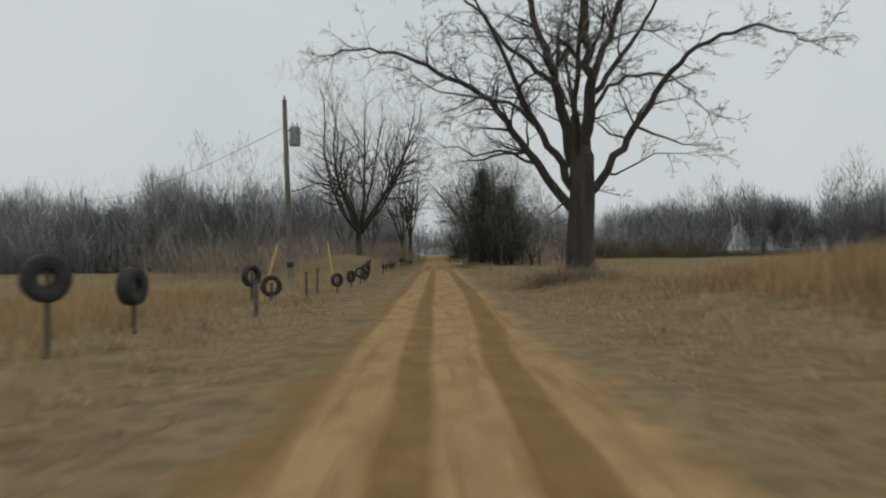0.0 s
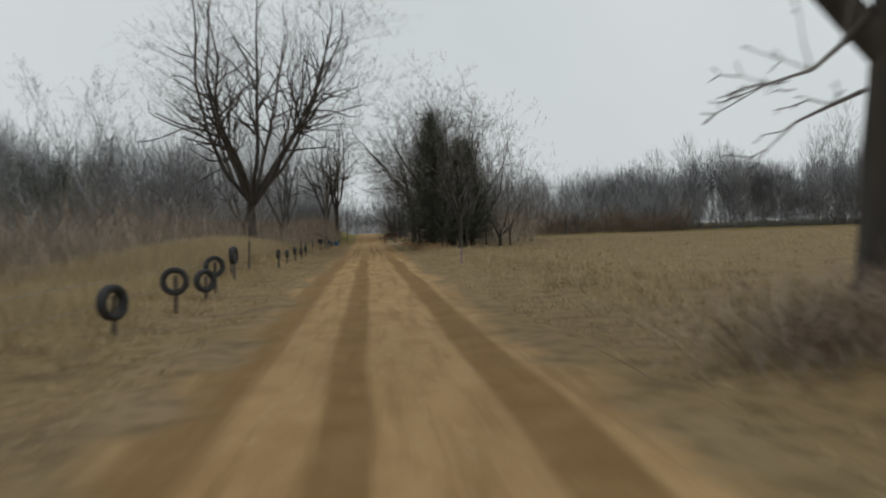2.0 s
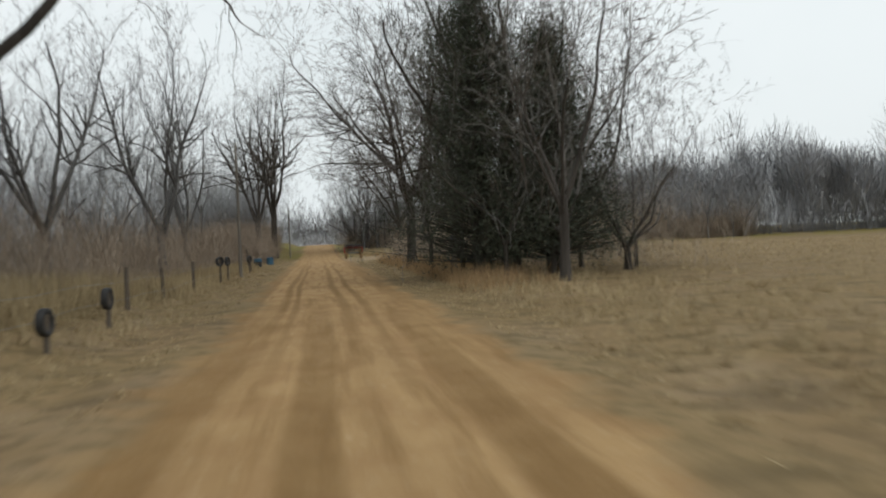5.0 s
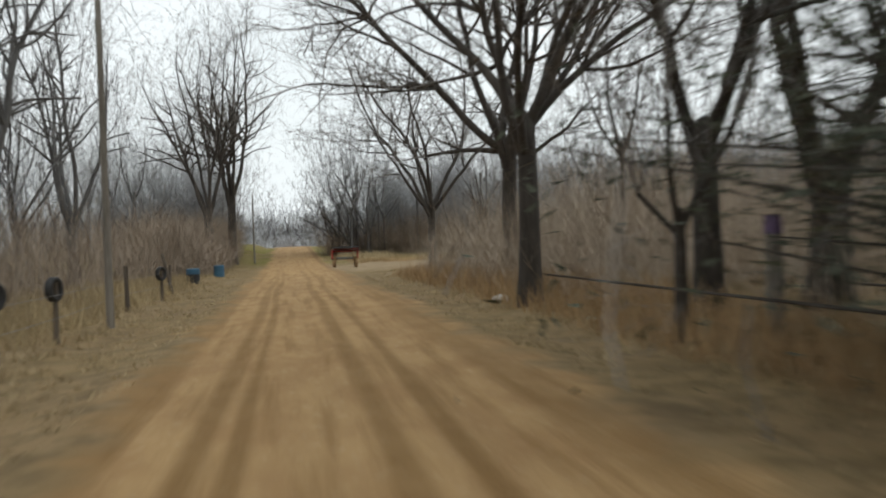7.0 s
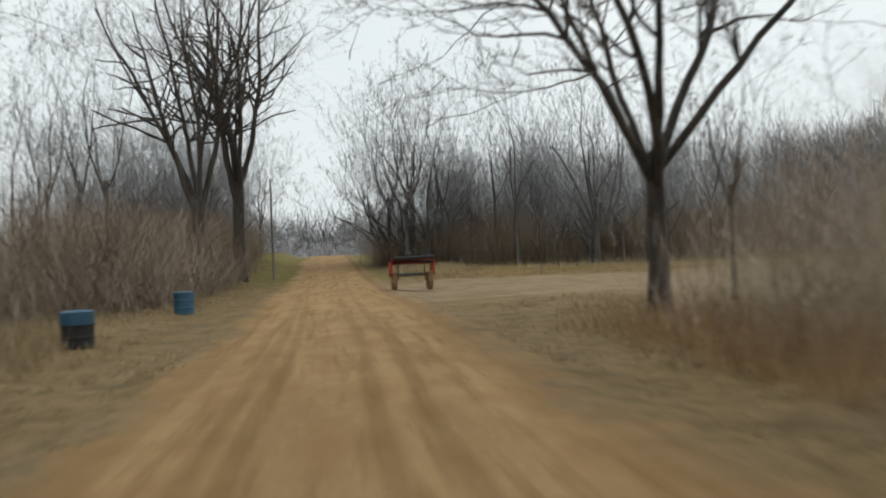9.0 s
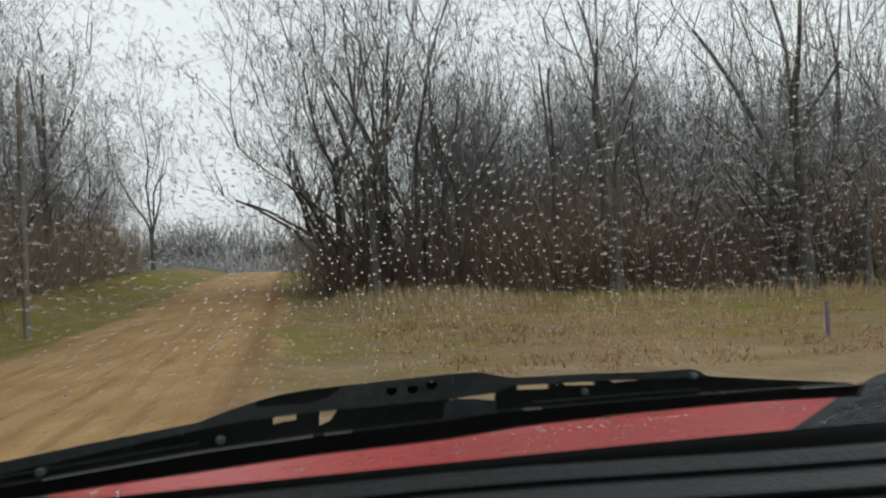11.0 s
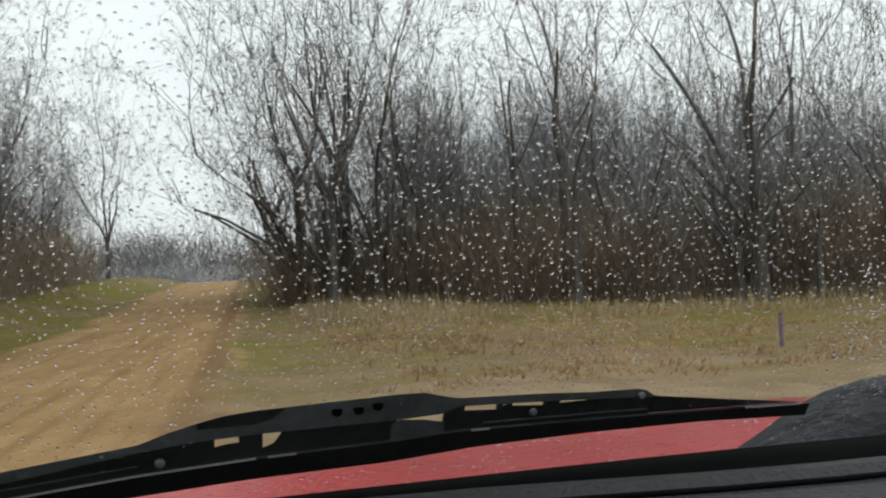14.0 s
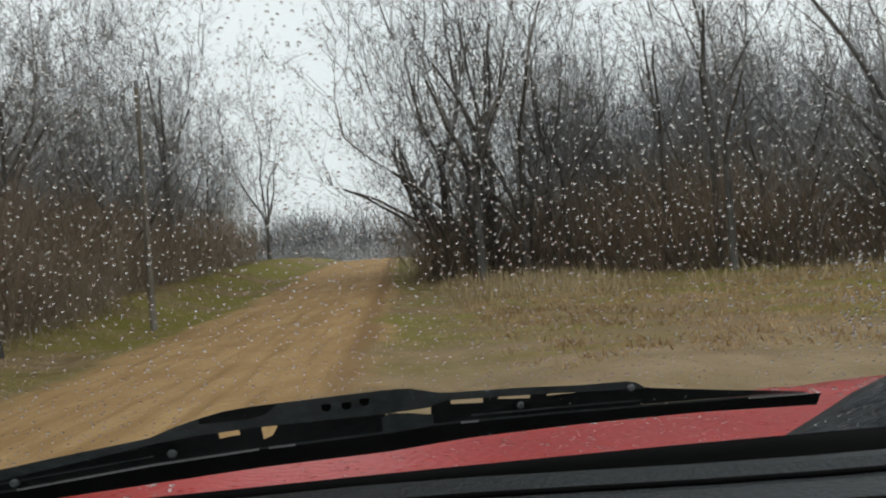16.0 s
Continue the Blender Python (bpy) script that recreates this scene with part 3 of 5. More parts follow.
vase_tree(29, 5, 3.0, 0.26, 11.0, 22).build("roadside_tree", spot(-10.5, 142.0), "slender bare tree in the hedgerow", BARK_WOOD, TWIG_HAZE, twig_sides=2)
vase_tree(30, 5, 3.0, 0.26, 10.0, 22).build("roadside_tree", spot(-9.5, 126.0, 70), "slender bare tree in the hedgerow", BARK_WOOD, TWIG_HAZE, twig_sides=2)
vase_tree(31, 5, 2.8, 0.24, 9.0, 26).build("roadside_tree", spot(-11.5, 110.0, 20), "slender bare tree in the hedgerow", BARK_WOOD, TWIG_HAZE, twig_sides=2)

# wood-edge trees, built a few times over and set out many times
kinds = []
for k, (sd, stems, th, r, ln, sp) in enumerate(((41, 4, 3.0, 0.17, 10.5, 32), (42, 3, 5.0, 0.16, 9.5, 28), (43, 5, 2.0, 0.19, 10.5, 36), (44, 4, 3.5, 0.14, 9.0, 34), (45, 4, 2.2, 0.13, 8.5, 32),
                                                 (46, 3, 6.0, 0.17, 9.0, 30), (47, 7, 1.4, 0.20, 9.0, 46))):
    t = vase_tree(sd, stems, th, r, ln, sp, deep=4, steps=(1.0, 0.9, 0.7, 0.5), kids=(0, 2.5, 2.3, 1.7), min_r=0.012, bare=0.08, cut=0.05, wiggle=(0.08, 0.13, 0.2, 0.25), droop=(0.03, 0.005, -0.02, -0.04))
    kinds.append(t)
woods_rng = np.random.default_rng(5)


def plant(kind_list, places, name, label, group, bark, twig):
    first = {}
    for x, y, k, turn, size in places:
        m = spot(x, y, turn, size, size * woods_rng.uniform(0.9, 1.15))
        if k not in first:
            first[k] = kind_list[k].build(name, m, label, bark, twig, group, sides=5, twig_sides=2, split=False)
            continue
        ob = first[k]
        keep = ob.scale.copy()
        ob.scale = (1, 1, 1)
        copy_thing(ob, m)
        ob.scale = keep


places = []
for row in range(3):
    for i in range(17):
        s = i / 16
        x = 5.0 + s * 52 + woods_rng.uniform(-1.3, 1.3) + row * 0.4
        y = 193 - 11 * min(1, s * 3.2) + row * 4.0 + woods_rng.uniform(-1.4, 1.4)
        places.append((x, y, int(woods_rng.integers(0, 7)), woods_rng.uniform(0, 360), woods_rng.uniform(0.56, 0.82) * (1.0 - 0.10 * min(1, s * 2.5))))
for i in range(12):
    s = woods_rng.random()
    places.append((58 + s * 95, 190 - 12 * s + abs(woods_rng.normal(0, 7)), int(woods_rng.integers(0, 7)), woods_rng.uniform(0, 360), woods_rng.uniform(0.6, 1.05)))
for i in range(16):
    s = woods_rng.random()
    places.append((4.5 + s * 24, 191 - 10 * min(1, s * 1.5) + woods_rng.uniform(-1, 3), int(woods_rng.integers(0, 7)), woods_rng.uniform(0, 360), woods_rng.uniform(0.76, 1.02)))
for x, y in ((4.4, 197.0), (4.9, 193.5), (6.0, 191.0)):
    places.append((x, y, 6, x * 700, 1.05))
plant(kinds, places, "woods_tree", "bare grey woodland tree in a dense stand", "trees of the wood beyond the grass", BARK_WOOD, TWIG_WOOD_HAZE)
places = []
for i in range(62):
    x = -7.4 - abs(woods_rng.normal(0, 8))
    y = woods_rng.uniform(180, 232)
    places.append((x, y, int(woods_rng.integers(0, 7)), woods_rng.uniform(0, 360), woods_rng.uniform(0.62, 0.95)))
for i in range(24):
    places.append((-12 - abs(woods_rng.normal(0, 7)), woods_rng.uniform(92, 178), int(woods_rng.integers(0, 7)), woods_rng.uniform(0, 360), woods_rng.uniform(0.6, 0.95)))
plant(kinds, places, "woods_tree", "bare grey tree behind the hedgerow", "trees behind the hedgerow", BARK_WOOD, TWIG_WOOD_HAZE)
places = []
for i in range(16):
    places.append((woods_rng.uniform(8, 20), woods_rng.uniform(122, 142), int(woods_rng.integers(0, 7)), woods_rng.uniform(0, 360), woods_rng.uniform(0.4, 0.6)))
plant(kinds, places, "thicket_tree", "small bare tree standing in the thicket", "trees of the thicket", BARK, TWIG)


# ---------------------------------------------------------------- brush, far woods and grass
def sticks(name, seed, count, sampler, tall, thick, mat_, label, category, lean=0.25, fork=2, bend=0.0):
    """Many thin upright stems with a few side shoots each, as one mass."""
    rng = np.random.default_rng(seed)
    x, y = sampler(rng, count)
    z = height(x, y) - 0.05
    h = tall(rng, x, y)
    d = np.stack([rng.normal(0, lean, count), rng.normal(0, lean, count), np.ones(count)], axis=1)
    a = np.stack([x, y, z], axis=1)
    b = a + d * h[:, None]
    r = thick * rng.uniform(0.6, 1.4, count)
    m = a + (b - a) * 0.5
    rows = [np.concatenate([a, b, r[:, None], r[:, None] * 0.4], axis=1)]
    if bend:
        m = m + rng.normal(0, bend, (count, 3)) * h[:, None] * [1, 1, 0.3]
        rows = [np.concatenate([a, m, r[:, None], r[:, None] * 0.75], axis=1), np.concatenate([m, b, r[:, None] * 0.75, r[:, None] * 0.35], axis=1)]
    for _ in range(fork):
        f = rng.uniform(0.2, 0.95, count)[:, None]
        p = np.where(f < 0.5, a + (m - a) * f * 2, m + (b - m) * (f * 2 - 1))
        dd = d + rng.normal(0, 0.65, (count, 3)) * [1, 1, 0.5]
        q = p + dd * (h * rng.uniform(0.25, 0.5, count))[:, None]
        rows.append(np.concatenate([p, q, r[:, None] * 0.6, r[:, None] * 0.3], axis=1))
    v, f = tubes(np.concatenate(rows), 2)
    ob = quads_mesh(name, v, f, mat_)
    return tagged(ob, label, category, kind="stuff")


def box_sampler(boxes):
    area = np.array([(b[1] - b[0]) * (b[3] - b[2]) * b[4] for b in boxes])
    area = area / area.sum()

    def pick(rng, n):
        k = rng.choice(len(boxes), n, p=area)
        bb = np.array(boxes)[k]
        x = bb[:, 0] + rng.random(n) * (bb[:, 1] - bb[:, 0])
        y = bb[:, 2] + rng.random(n) * (bb[:, 3] - bb[:, 2])
        # frayed edges, away from the road
        return x + np.sign(x) * np.abs(rng.normal(0, 0.12, n)) * (bb[:, 1] - bb[:, 0]), y + rng.normal(0, 0.06, n) * np.minimum(40, bb[:, 3] - bb[:, 2])
    return pick


THICKET = material("thicket_tawny_stems", (0.28, 0.225, 0.168), (0.56, 0.465, 0.362), 0.4, 1.0, 0.0, 4, island=0.5)
sticks("thicket", 61, 8600, box_sampler([(4.8, 15, 115, 138, 1.0), (5.6, 14, 103, 115, 0.35), (4.4, 7.0, 116, 136, 0.8)]),
       lambda g, x, y: g.uniform(0.6, 3.3, len(x)) * (0.4 + 0.6 * smoothstep(4, 8.5, x)), 0.0055, THICKET, "dense leafless brown brush along the roadside", "brush", lean=0.34, fork=6, bend=0.08)
sticks("hedgerow_brush", 62, 12000, box_sampler([(-16, -6.0, 84, 150, 1.0), (-20, -7.5, 58, 84, 0.5)]),
       lambda g, x, y: g.uniform(0.6, 3.2, len(x)) * (0.45 + 0.55 * smoothstep(-5, -9, x)), 0.009, BRUSH, "tangled brown brush of the hedgerow", "brush", fork=3)
sticks("hedgerow_brush", 67, 17000, box_sampler([(-10, -4.8, 150, 181, 5.0), (-24, -8.5, 180, 235, 0.6)]),
       lambda g, x, y: g.uniform(0.8, 3.6, len(x)) * (0.5 + 0.5 * smoothstep(-5, -8, x)), 0.012, BRUSH_DARK, "dark tangled leafless brush beside the road", "brush", lean=0.32, fork=3, bend=0.08)


sticks("hedgerow_brush", 68, 7000, box_sampler([(-8.5, -4.9, 168, 183, 1.0), (-12, -7.5, 164, 190, 0.5)]),
       lambda g, x, y: g.uniform(0.8, 3.4, len(x)) * (0.5 + 0.5 * smoothstep(-4.6, -7, x)), 0.012, BRUSH_DARK, "dark tangled leafless brush by the green bank", "brush", lean=0.3, fork=3)


sticks("hedgerow_brush", 70, 12000, box_sampler([(-15, -5.9, 184, 216, 1.0), (-9, -5.9, 184, 200, 0.8)]),
       lambda g, x, y: g.uniform(0.5, 3.4, len(x)) * (0.5 + 0.5 * smoothstep(-5.6, -8, x)), 0.011, BRUSH_DARK, "dark tangled brush above the green bank", "brush", lean=0.3, fork=4)
sticks("brush_heap", 69, 1100, lambda g, n: (5.3 + np.abs(g.normal(0, 0.9, n)) * np.sign(g.random(n) - 0.5), 37.6 + g.normal(0, 0.6, n)),
       lambda g, x, y: g.uniform(0.2, 0.7, len(x)), 0.008, BRUSH, "low heap of brown dead brush at the foot of the oak", "brush", lean=0.8, fork=4, bend=0.1)


def wood_edge(rng, n):
    s = rng.random(n)
    return 3.7 + s * 54 + rng.normal(0, 0.7, n), 192 - 11 * np.minimum(1, s * 3.2) + np.abs(rng.normal(0, 1, n)) * 7


sticks("woodland_undergrowth", 63, 26000, wood_edge, lambda g, x, y: g.uniform(0.35, 1.0, len(x)) ** 1.6 * 4.9 * (0.72 + 0.28 * np.sin(x * 0.8) * np.sin(x * 0.23 + 1)), 0.011, BRUSH_DARK, "brown leafless undergrowth along the edge of the wood", "brush", lean=0.3, fork=4)


sticks("hedgerow_brush", 66, 8000, box_sampler([(-60, -12, 98, 135, 1.0), (-30, -11, 92, 150, 0.6)]), lambda g, x, y: g.uniform(2.5, 8.5, len(x)), 0.028, FAR_HAZE,
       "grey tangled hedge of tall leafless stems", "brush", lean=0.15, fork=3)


def crowns(name, seed, spots, segs, thick, mat_, label):
    """Rounded leafless crowns of many short twigs on stems: woods seen from far off."""
    rng = np.random.default_rng(seed)
    s = np.repeat(np.asarray(spots, float), segs, axis=0)
    n = len(s)
    d = rng.normal(0, 1, (n, 3))
    d /= np.linalg.norm(d, axis=1, keepdims=True)
    rad_ = rng.random(n) ** 0.45
    base = height(s[:, 0], s[:, 1])
    c = np.stack([s[:, 0] + d[:, 0] * rad_ * s[:, 3], s[:, 1] + d[:, 1] * rad_ * s[:, 3], base + s[:, 2] * (0.56 + 0.44 * d[:, 2] * rad_)], axis=1)
    out = d * [1, 1, 0.4] + [0, 0, 0.8] + rng.normal(0, 0.35, (n, 3))
    ln = rng.uniform(0.6, 1.7, n)[:, None] * np.minimum(1.2, s[:, 2:3] / 9)
    r = thick * rng.uniform(0.5, 1.4, n)
    rows = [np.concatenate([c - out * ln * 0.5, c + out * ln * 0.5, r[:, None], r[:, None] * 0.5], axis=1)]
    q = np.asarray(spots, float)
    foot = np.stack([q[:, 0], q[:, 1], height(q[:, 0], q[:, 1]) - 0.2], axis=1)
    for _ in range(3):
        tip = foot + np.stack([rng.normal(0, 0.25, len(q)) * q[:, 3], rng.normal(0, 0.25, len(q)) * q[:, 3], q[:, 2] * rng.uniform(0.7, 0.95, len(q))], axis=1)
        rows.append(np.concatenate([foot, tip, np.full((len(q), 1), 0.08), np.full((len(q), 1), 0.025)], axis=1))
    ob = quads_mesh(name, *tubes(np.concatenate(rows), 2), mat_)
    return tagged(ob, label, "woods", kind="stuff")


sticks("woodland_undergrowth", 80, 6500, lambda g, n: (g.uniform(48, 200, n), 192 + g.normal(0, 4, n)), lambda g, x, y: g.uniform(2.0, 6.5, len(x)), 0.04, FAR_HAZE,
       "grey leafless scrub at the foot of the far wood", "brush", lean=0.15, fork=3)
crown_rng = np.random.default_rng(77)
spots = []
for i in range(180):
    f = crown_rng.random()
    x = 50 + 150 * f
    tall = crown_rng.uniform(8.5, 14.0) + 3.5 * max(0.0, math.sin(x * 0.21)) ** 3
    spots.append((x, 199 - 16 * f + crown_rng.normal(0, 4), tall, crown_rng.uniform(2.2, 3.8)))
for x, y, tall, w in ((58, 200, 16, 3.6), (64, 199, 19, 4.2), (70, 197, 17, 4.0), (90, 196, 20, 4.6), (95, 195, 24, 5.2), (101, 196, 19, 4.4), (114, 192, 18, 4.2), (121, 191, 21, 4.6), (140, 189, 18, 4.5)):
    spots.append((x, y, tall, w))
crowns("far_woods", 78, spots, 800, 0.04, FAR_HAZE, "grey mass of bare trees beyond the open field")
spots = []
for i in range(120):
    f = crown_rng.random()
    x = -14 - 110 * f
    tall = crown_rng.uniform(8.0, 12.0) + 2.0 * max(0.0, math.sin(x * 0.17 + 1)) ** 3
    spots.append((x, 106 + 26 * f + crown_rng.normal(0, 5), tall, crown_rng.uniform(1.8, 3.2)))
crowns("far_woods", 79, spots, 800, 0.03, FAR_HAZE, "grey mass of bare trees behind the field")


def far_end(rng, n):
    return rng.uniform(-70, 60, n), 330 + rng.uniform(0, 40, n)


sticks("far_woods", 65, 4500, far_end, lambda g, x, y: g.uniform(1.5, 11, len(x)), 0.11, TWIG_HAZE, "hazy trees far down the road", "woods", lean=0.1, fork=4)


spots = [(crown_rng.uniform(6, 60), crown_rng.uniform(196, 208), crown_rng.uniform(8, 11.5), crown_rng.uniform(2.0, 3.2)) for _ in range(40)]
spots += [(crown_rng.uniform(7, 25), crown_rng.uniform(191, 200), crown_rng.uniform(7, 11), crown_rng.uniform(1.6, 2.8)) for _ in range(20)]
spots += [(-9 - abs(crown_rng.normal(0, 9)), crown_rng.uniform(188, 236), crown_rng.uniform(5.5, 10.0), crown_rng.uniform(1.6, 2.8)) for _ in range(60)]
crowns("far_woods", 84, spots, 340, 0.012, TWIG_WOOD_HAZE, "brown-grey tangle of twigs deep in the wood")
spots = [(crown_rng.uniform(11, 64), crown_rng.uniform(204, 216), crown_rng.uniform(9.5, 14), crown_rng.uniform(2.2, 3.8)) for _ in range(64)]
sticks("woodland_undergrowth", 86, 5000, lambda g, n: (g.uniform(9, 66, n), g.uniform(199, 205, n)), lambda g, x, y: g.uniform(2.0, 6.0, len(x)), 0.03, FAR_HAZE,
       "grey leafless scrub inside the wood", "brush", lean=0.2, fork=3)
crowns("far_woods", 85, spots, 440, 0.026, FAR_HAZE, "taller grey trees standing behind the wood")
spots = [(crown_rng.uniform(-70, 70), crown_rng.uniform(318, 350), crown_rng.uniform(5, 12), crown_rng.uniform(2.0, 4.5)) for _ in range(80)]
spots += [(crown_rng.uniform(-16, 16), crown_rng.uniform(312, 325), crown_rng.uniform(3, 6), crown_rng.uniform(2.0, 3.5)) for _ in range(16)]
sticks("far_woods", 87, 4000, lambda g, n: (g.uniform(-45, 45, n), g.uniform(296, 312, n)), lambda g, x, y: g.uniform(0.6, 3.2, len(x)), 0.05, FAR_HAZE,
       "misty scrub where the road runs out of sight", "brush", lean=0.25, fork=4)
crowns("far_woods", 83, spots, 260, 0.07, FAR_HAZE, "pale misty trees where the road runs out of sight")


def blades(name, seed, count, sampler, tall, wide, mat_, label, lean=0.45):
    rng = np.random.default_rng(seed)
    x, y = sampler(rng, count)
    h = tall(rng, x, y)
    z = height(x, y) - 0.02
    a = rng.random(count) * 2 * np.pi
    w = wide * rng.uniform(0.6, 1.5, count)
    base = np.stack([x, y, z], axis=1)
    off = np.stack([np.cos(a) * w, np.sin(a) * w, np.zeros(count)], axis=1)
    tip = base + np.stack([rng.normal(0, lean, count) * h, rng.normal(0, lean, count) * h, h], axis=1)
    verts = np.stack([base - off, base + off, tip], axis=1).reshape(-1, 3)
    faces = np.arange(count * 3).reshape(-1, 3)
    ob = quads_mesh(name, verts, faces, mat_, smooth=False)
    return tagged(ob, label, "grass", kind="stuff")


def verge(rng, n):
    side = np.where(rng.random(n) < 0.5, -1, 1)
    x = side * (2.5 + np.abs(rng.normal(0, 1, n)) * 4.5)
    y = rng.uniform(2, 205, n)
    k = rng.integers(0, n // 14, n)
    x, y = x[k] + rng.normal(0, 0.11, n), y[k] + rng.normal(0, 0.11, n)
    x = np.where(np.abs(x) < 2.35, np.sign(x) * 2.6, x)
    keep = ~((x > 2) & (x < 20) & (y > 148) & (y < 172))
    return np.where(keep, x, -np.abs(x)), y


blades("verge_grass", 71, 150000, verge, lambda g, x, y: g.uniform(0.05, 0.19, len(x)) * (0.6 + 1.2 * smoothstep(3, 5.5, np.abs(x))) * np.where(y > 140, 0.5, 1.0), 0.012, STRAW, "short dead straw-coloured grass on the verges")
blades("tall_weeds", 72, 60000, box_sampler([(7.5, 26, 10, 33, 1.2), (-14, -6.0, 8, 34, 0.6), (7.0, 10.5, 36, 41.5, 0.3), (3.9, 6.2, 99, 137, 1.6)]),
       lambda g, x, y: g.uniform(0.2, 0.75, len(x)) * np.where(x > 7, 1.25, 1.0), 0.010, RUST_GRASS, "tall rusty dead weeds by the fence and on the bank", lean=0.3)
blades("tall_weeds", 76, 42000, box_sampler([(7.2, 19, 11, 29, 1.0)]), lambda g, x, y: g.uniform(0.25, 0.9, len(x)), 0.011, RUST_GRASS, "brown dead weeds standing thick on the bank", lean=0.3)
blades("field_stubble", 73, 65000, box_sampler([(8, 60, 36, 150, 1.0), (-60, -12, 10, 90, 1.0)]), lambda g, x, y: g.uniform(0.06, 0.28, len(x)), 0.016, STRAW, "pale dead grass of the open fields")
blades("tall_weeds", 74, 75000, box_sampler([(-9, -5.0, 34, 60, 0.6), (-10, -5.4, 58, 98, 2.2), (-8, -4.6, 98, 140, 0.6), (7, 44, 177.5, 182.5, 0.16), (4, 9, 180, 190, 0.4)]),
       lambda g, x, y: g.uniform(0.15, 0.7, len(x)) * np.where((y > 56) & (y < 102), 1.6, 1.0), 0.012, STRAW, "tall bleached dead grass on the bank and along the wood", lean=0.3)


def lot_edge(rng, n):
    k = rng.integers(0, n // 22, n)
    x, y = 4.5 + np.abs(rng.normal(0, 11, n)), rng.uniform(168, 183, n)
    return x[k] + rng.normal(0, 0.14, n), y[k] + rng.normal(0, 0.14, n)


blades("verge_grass", 75, 15000, lot_edge, lambda g, x, y: g.uniform(0.04, 0.17, len(x)), 0.013, RUST_GRASS, "brown dead tufts in the rough grass before the wood", lean=0.5)


# ---------------------------------------------------------------- evergreen
def cedar(seed, tall, wide, m, label, needles=None):
    rng = np.random.default_rng(seed)
    top = empty("cedar", m, label, "tree")
    quads_mesh("trunk", *pipes([[(0, 0, -0.2, 0.22), (0, 0, 1.0, 0.18), (0.05, 0, tall * 0.6, 0.09), (0, 0, tall * 0.95, 0.02)]], 8), BARK, top)
    tri, boughs = [], []
    for _ in range(760):
        f = rng.random() ** 1.1
        z = 0.5 + f * (tall - 0.6)
        a = rng.random() * 6.283
        reach = wide * (1 - f) ** 0.8 * (0.8 + 0.16 * math.sin(11 * f + 1) + 0.22 * math.sin(3 * a + 7 * f)) * rng.uniform(0.45, 1.08) + 0.2
        tip = np.array([math.cos(a) * reach, math.sin(a) * reach, z + reach * rng.uniform(0.05, 0.5)])
        root = np.array([0, 0, z])
        boughs.append((*root, *tip, 0.03, 0.008))
        n = int(46 + 46 * (1 - f))
        t = rng.uniform(0.35, 1.08, n)[:, None]
        c = root + (tip - root) * t + rng.normal(0, 0.16 + 0.05 * wide, (n, 3))
        size = rng.uniform(0.05, 0.12, (n, 1))
        d1, d2 = rng.normal(0, 1, (n, 3)), rng.normal(0, 1, (n, 3))
        d1 /= np.linalg.norm(d1, axis=1, keepdims=True)
        d2 /= np.linalg.norm(d2, axis=1, keepdims=True)
        tri.append(np.stack([c, c + d1 * size * 0.5, c + d2 * size * 1.4], axis=1))
    v = np.concatenate(tri).reshape(-1, 3)
    quads_mesh("crown", v, np.arange(len(v)).reshape(-1, 3), needles or CEDAR, top, smooth=False)
    quads_mesh("bough", *tubes(boughs, 3), BARK, top)
    return top


cedar(81, 11.6, 3.9, spot(5.5, 103.5), "tall dark green cedar with ragged outline by the road")
cedar(84, 9.0, 3.8, spot(8.2, 103.2), "broad dark green cedar crowded by bare trees")
pine = cedar(82, 7.6, 2.6, spot(-22.0, 101.0), "dull grey-green pine in the shelter belt", PINE)
tagged(pine, group="pines of the shelter belt")
pine_rng = np.random.default_rng(9)
for k in range(40):
    f = (k + pine_rng.random()) / 40
    x, y = -23 - 60 * f, 101 + 20 * f + pine_rng.uniform(-3, 3)
    wide, tall = pine_rng.uniform(1.0, 1.5), pine_rng.uniform(0.7, 1.1)
    copy_thing(pine, spot(x, y, pine_rng.uniform(0, 360), 1.0)).scale = (wide, wide, tall)
vase_tree(33, 8, 2.6, 0.24, 10.6, 36, kids=(0, 2.6, 2.6, 2.0), wiggle=(0.06, 0.1, 0.18, 0.22)).build("roadside_tree", spot(7.0, 105.2), "round-crowned bare tree standing over the cedars", twig_sides=2)
for i, (x, y, k, sz) in enumerate(((6.4, 105.5, 2, 0.75), (8.8, 104.0, 0, 0.7), (10.5, 107.0, 3, 0.7), (6.0, 101.0, 4, 0.6), (12.5, 106.0, 4, 0.7), (5.4, 106.5, 3, 0.8), (7.6, 107.5, 6, 0.95), (9.2, 106.0, 2, 0.9), (6.8, 103.0, 6, 0.8), (11.2, 103.5, 6, 0.7), (4.6, 110.0, 4, 0.8), (8.0, 101.0, 4, 0.75))):
    kinds[k].build("thicket_tree", spot(x, y, i * 57, sz), "small bare tree crowded round the cedar", BARK, TWIG, "trees round the cedar", sides=5, twig_sides=2, split=False)


# ---------------------------------------------------------------- bmesh helpers
def bm_tube(bm, a, b, r0, r1=None, sides=12, caps=True):
    a, b = Vector(a), Vector(b)
    d = b - a
    m = Matrix.Translation((a + b) / 2) @ d.to_track_quat("Z", "Y").to_matrix().to_4x4()
    bmesh.ops.create_cone(bm, cap_ends=caps, segments=sides, radius1=r0, radius2=r0 if r1 is None else r1, depth=d.length, matrix=m)


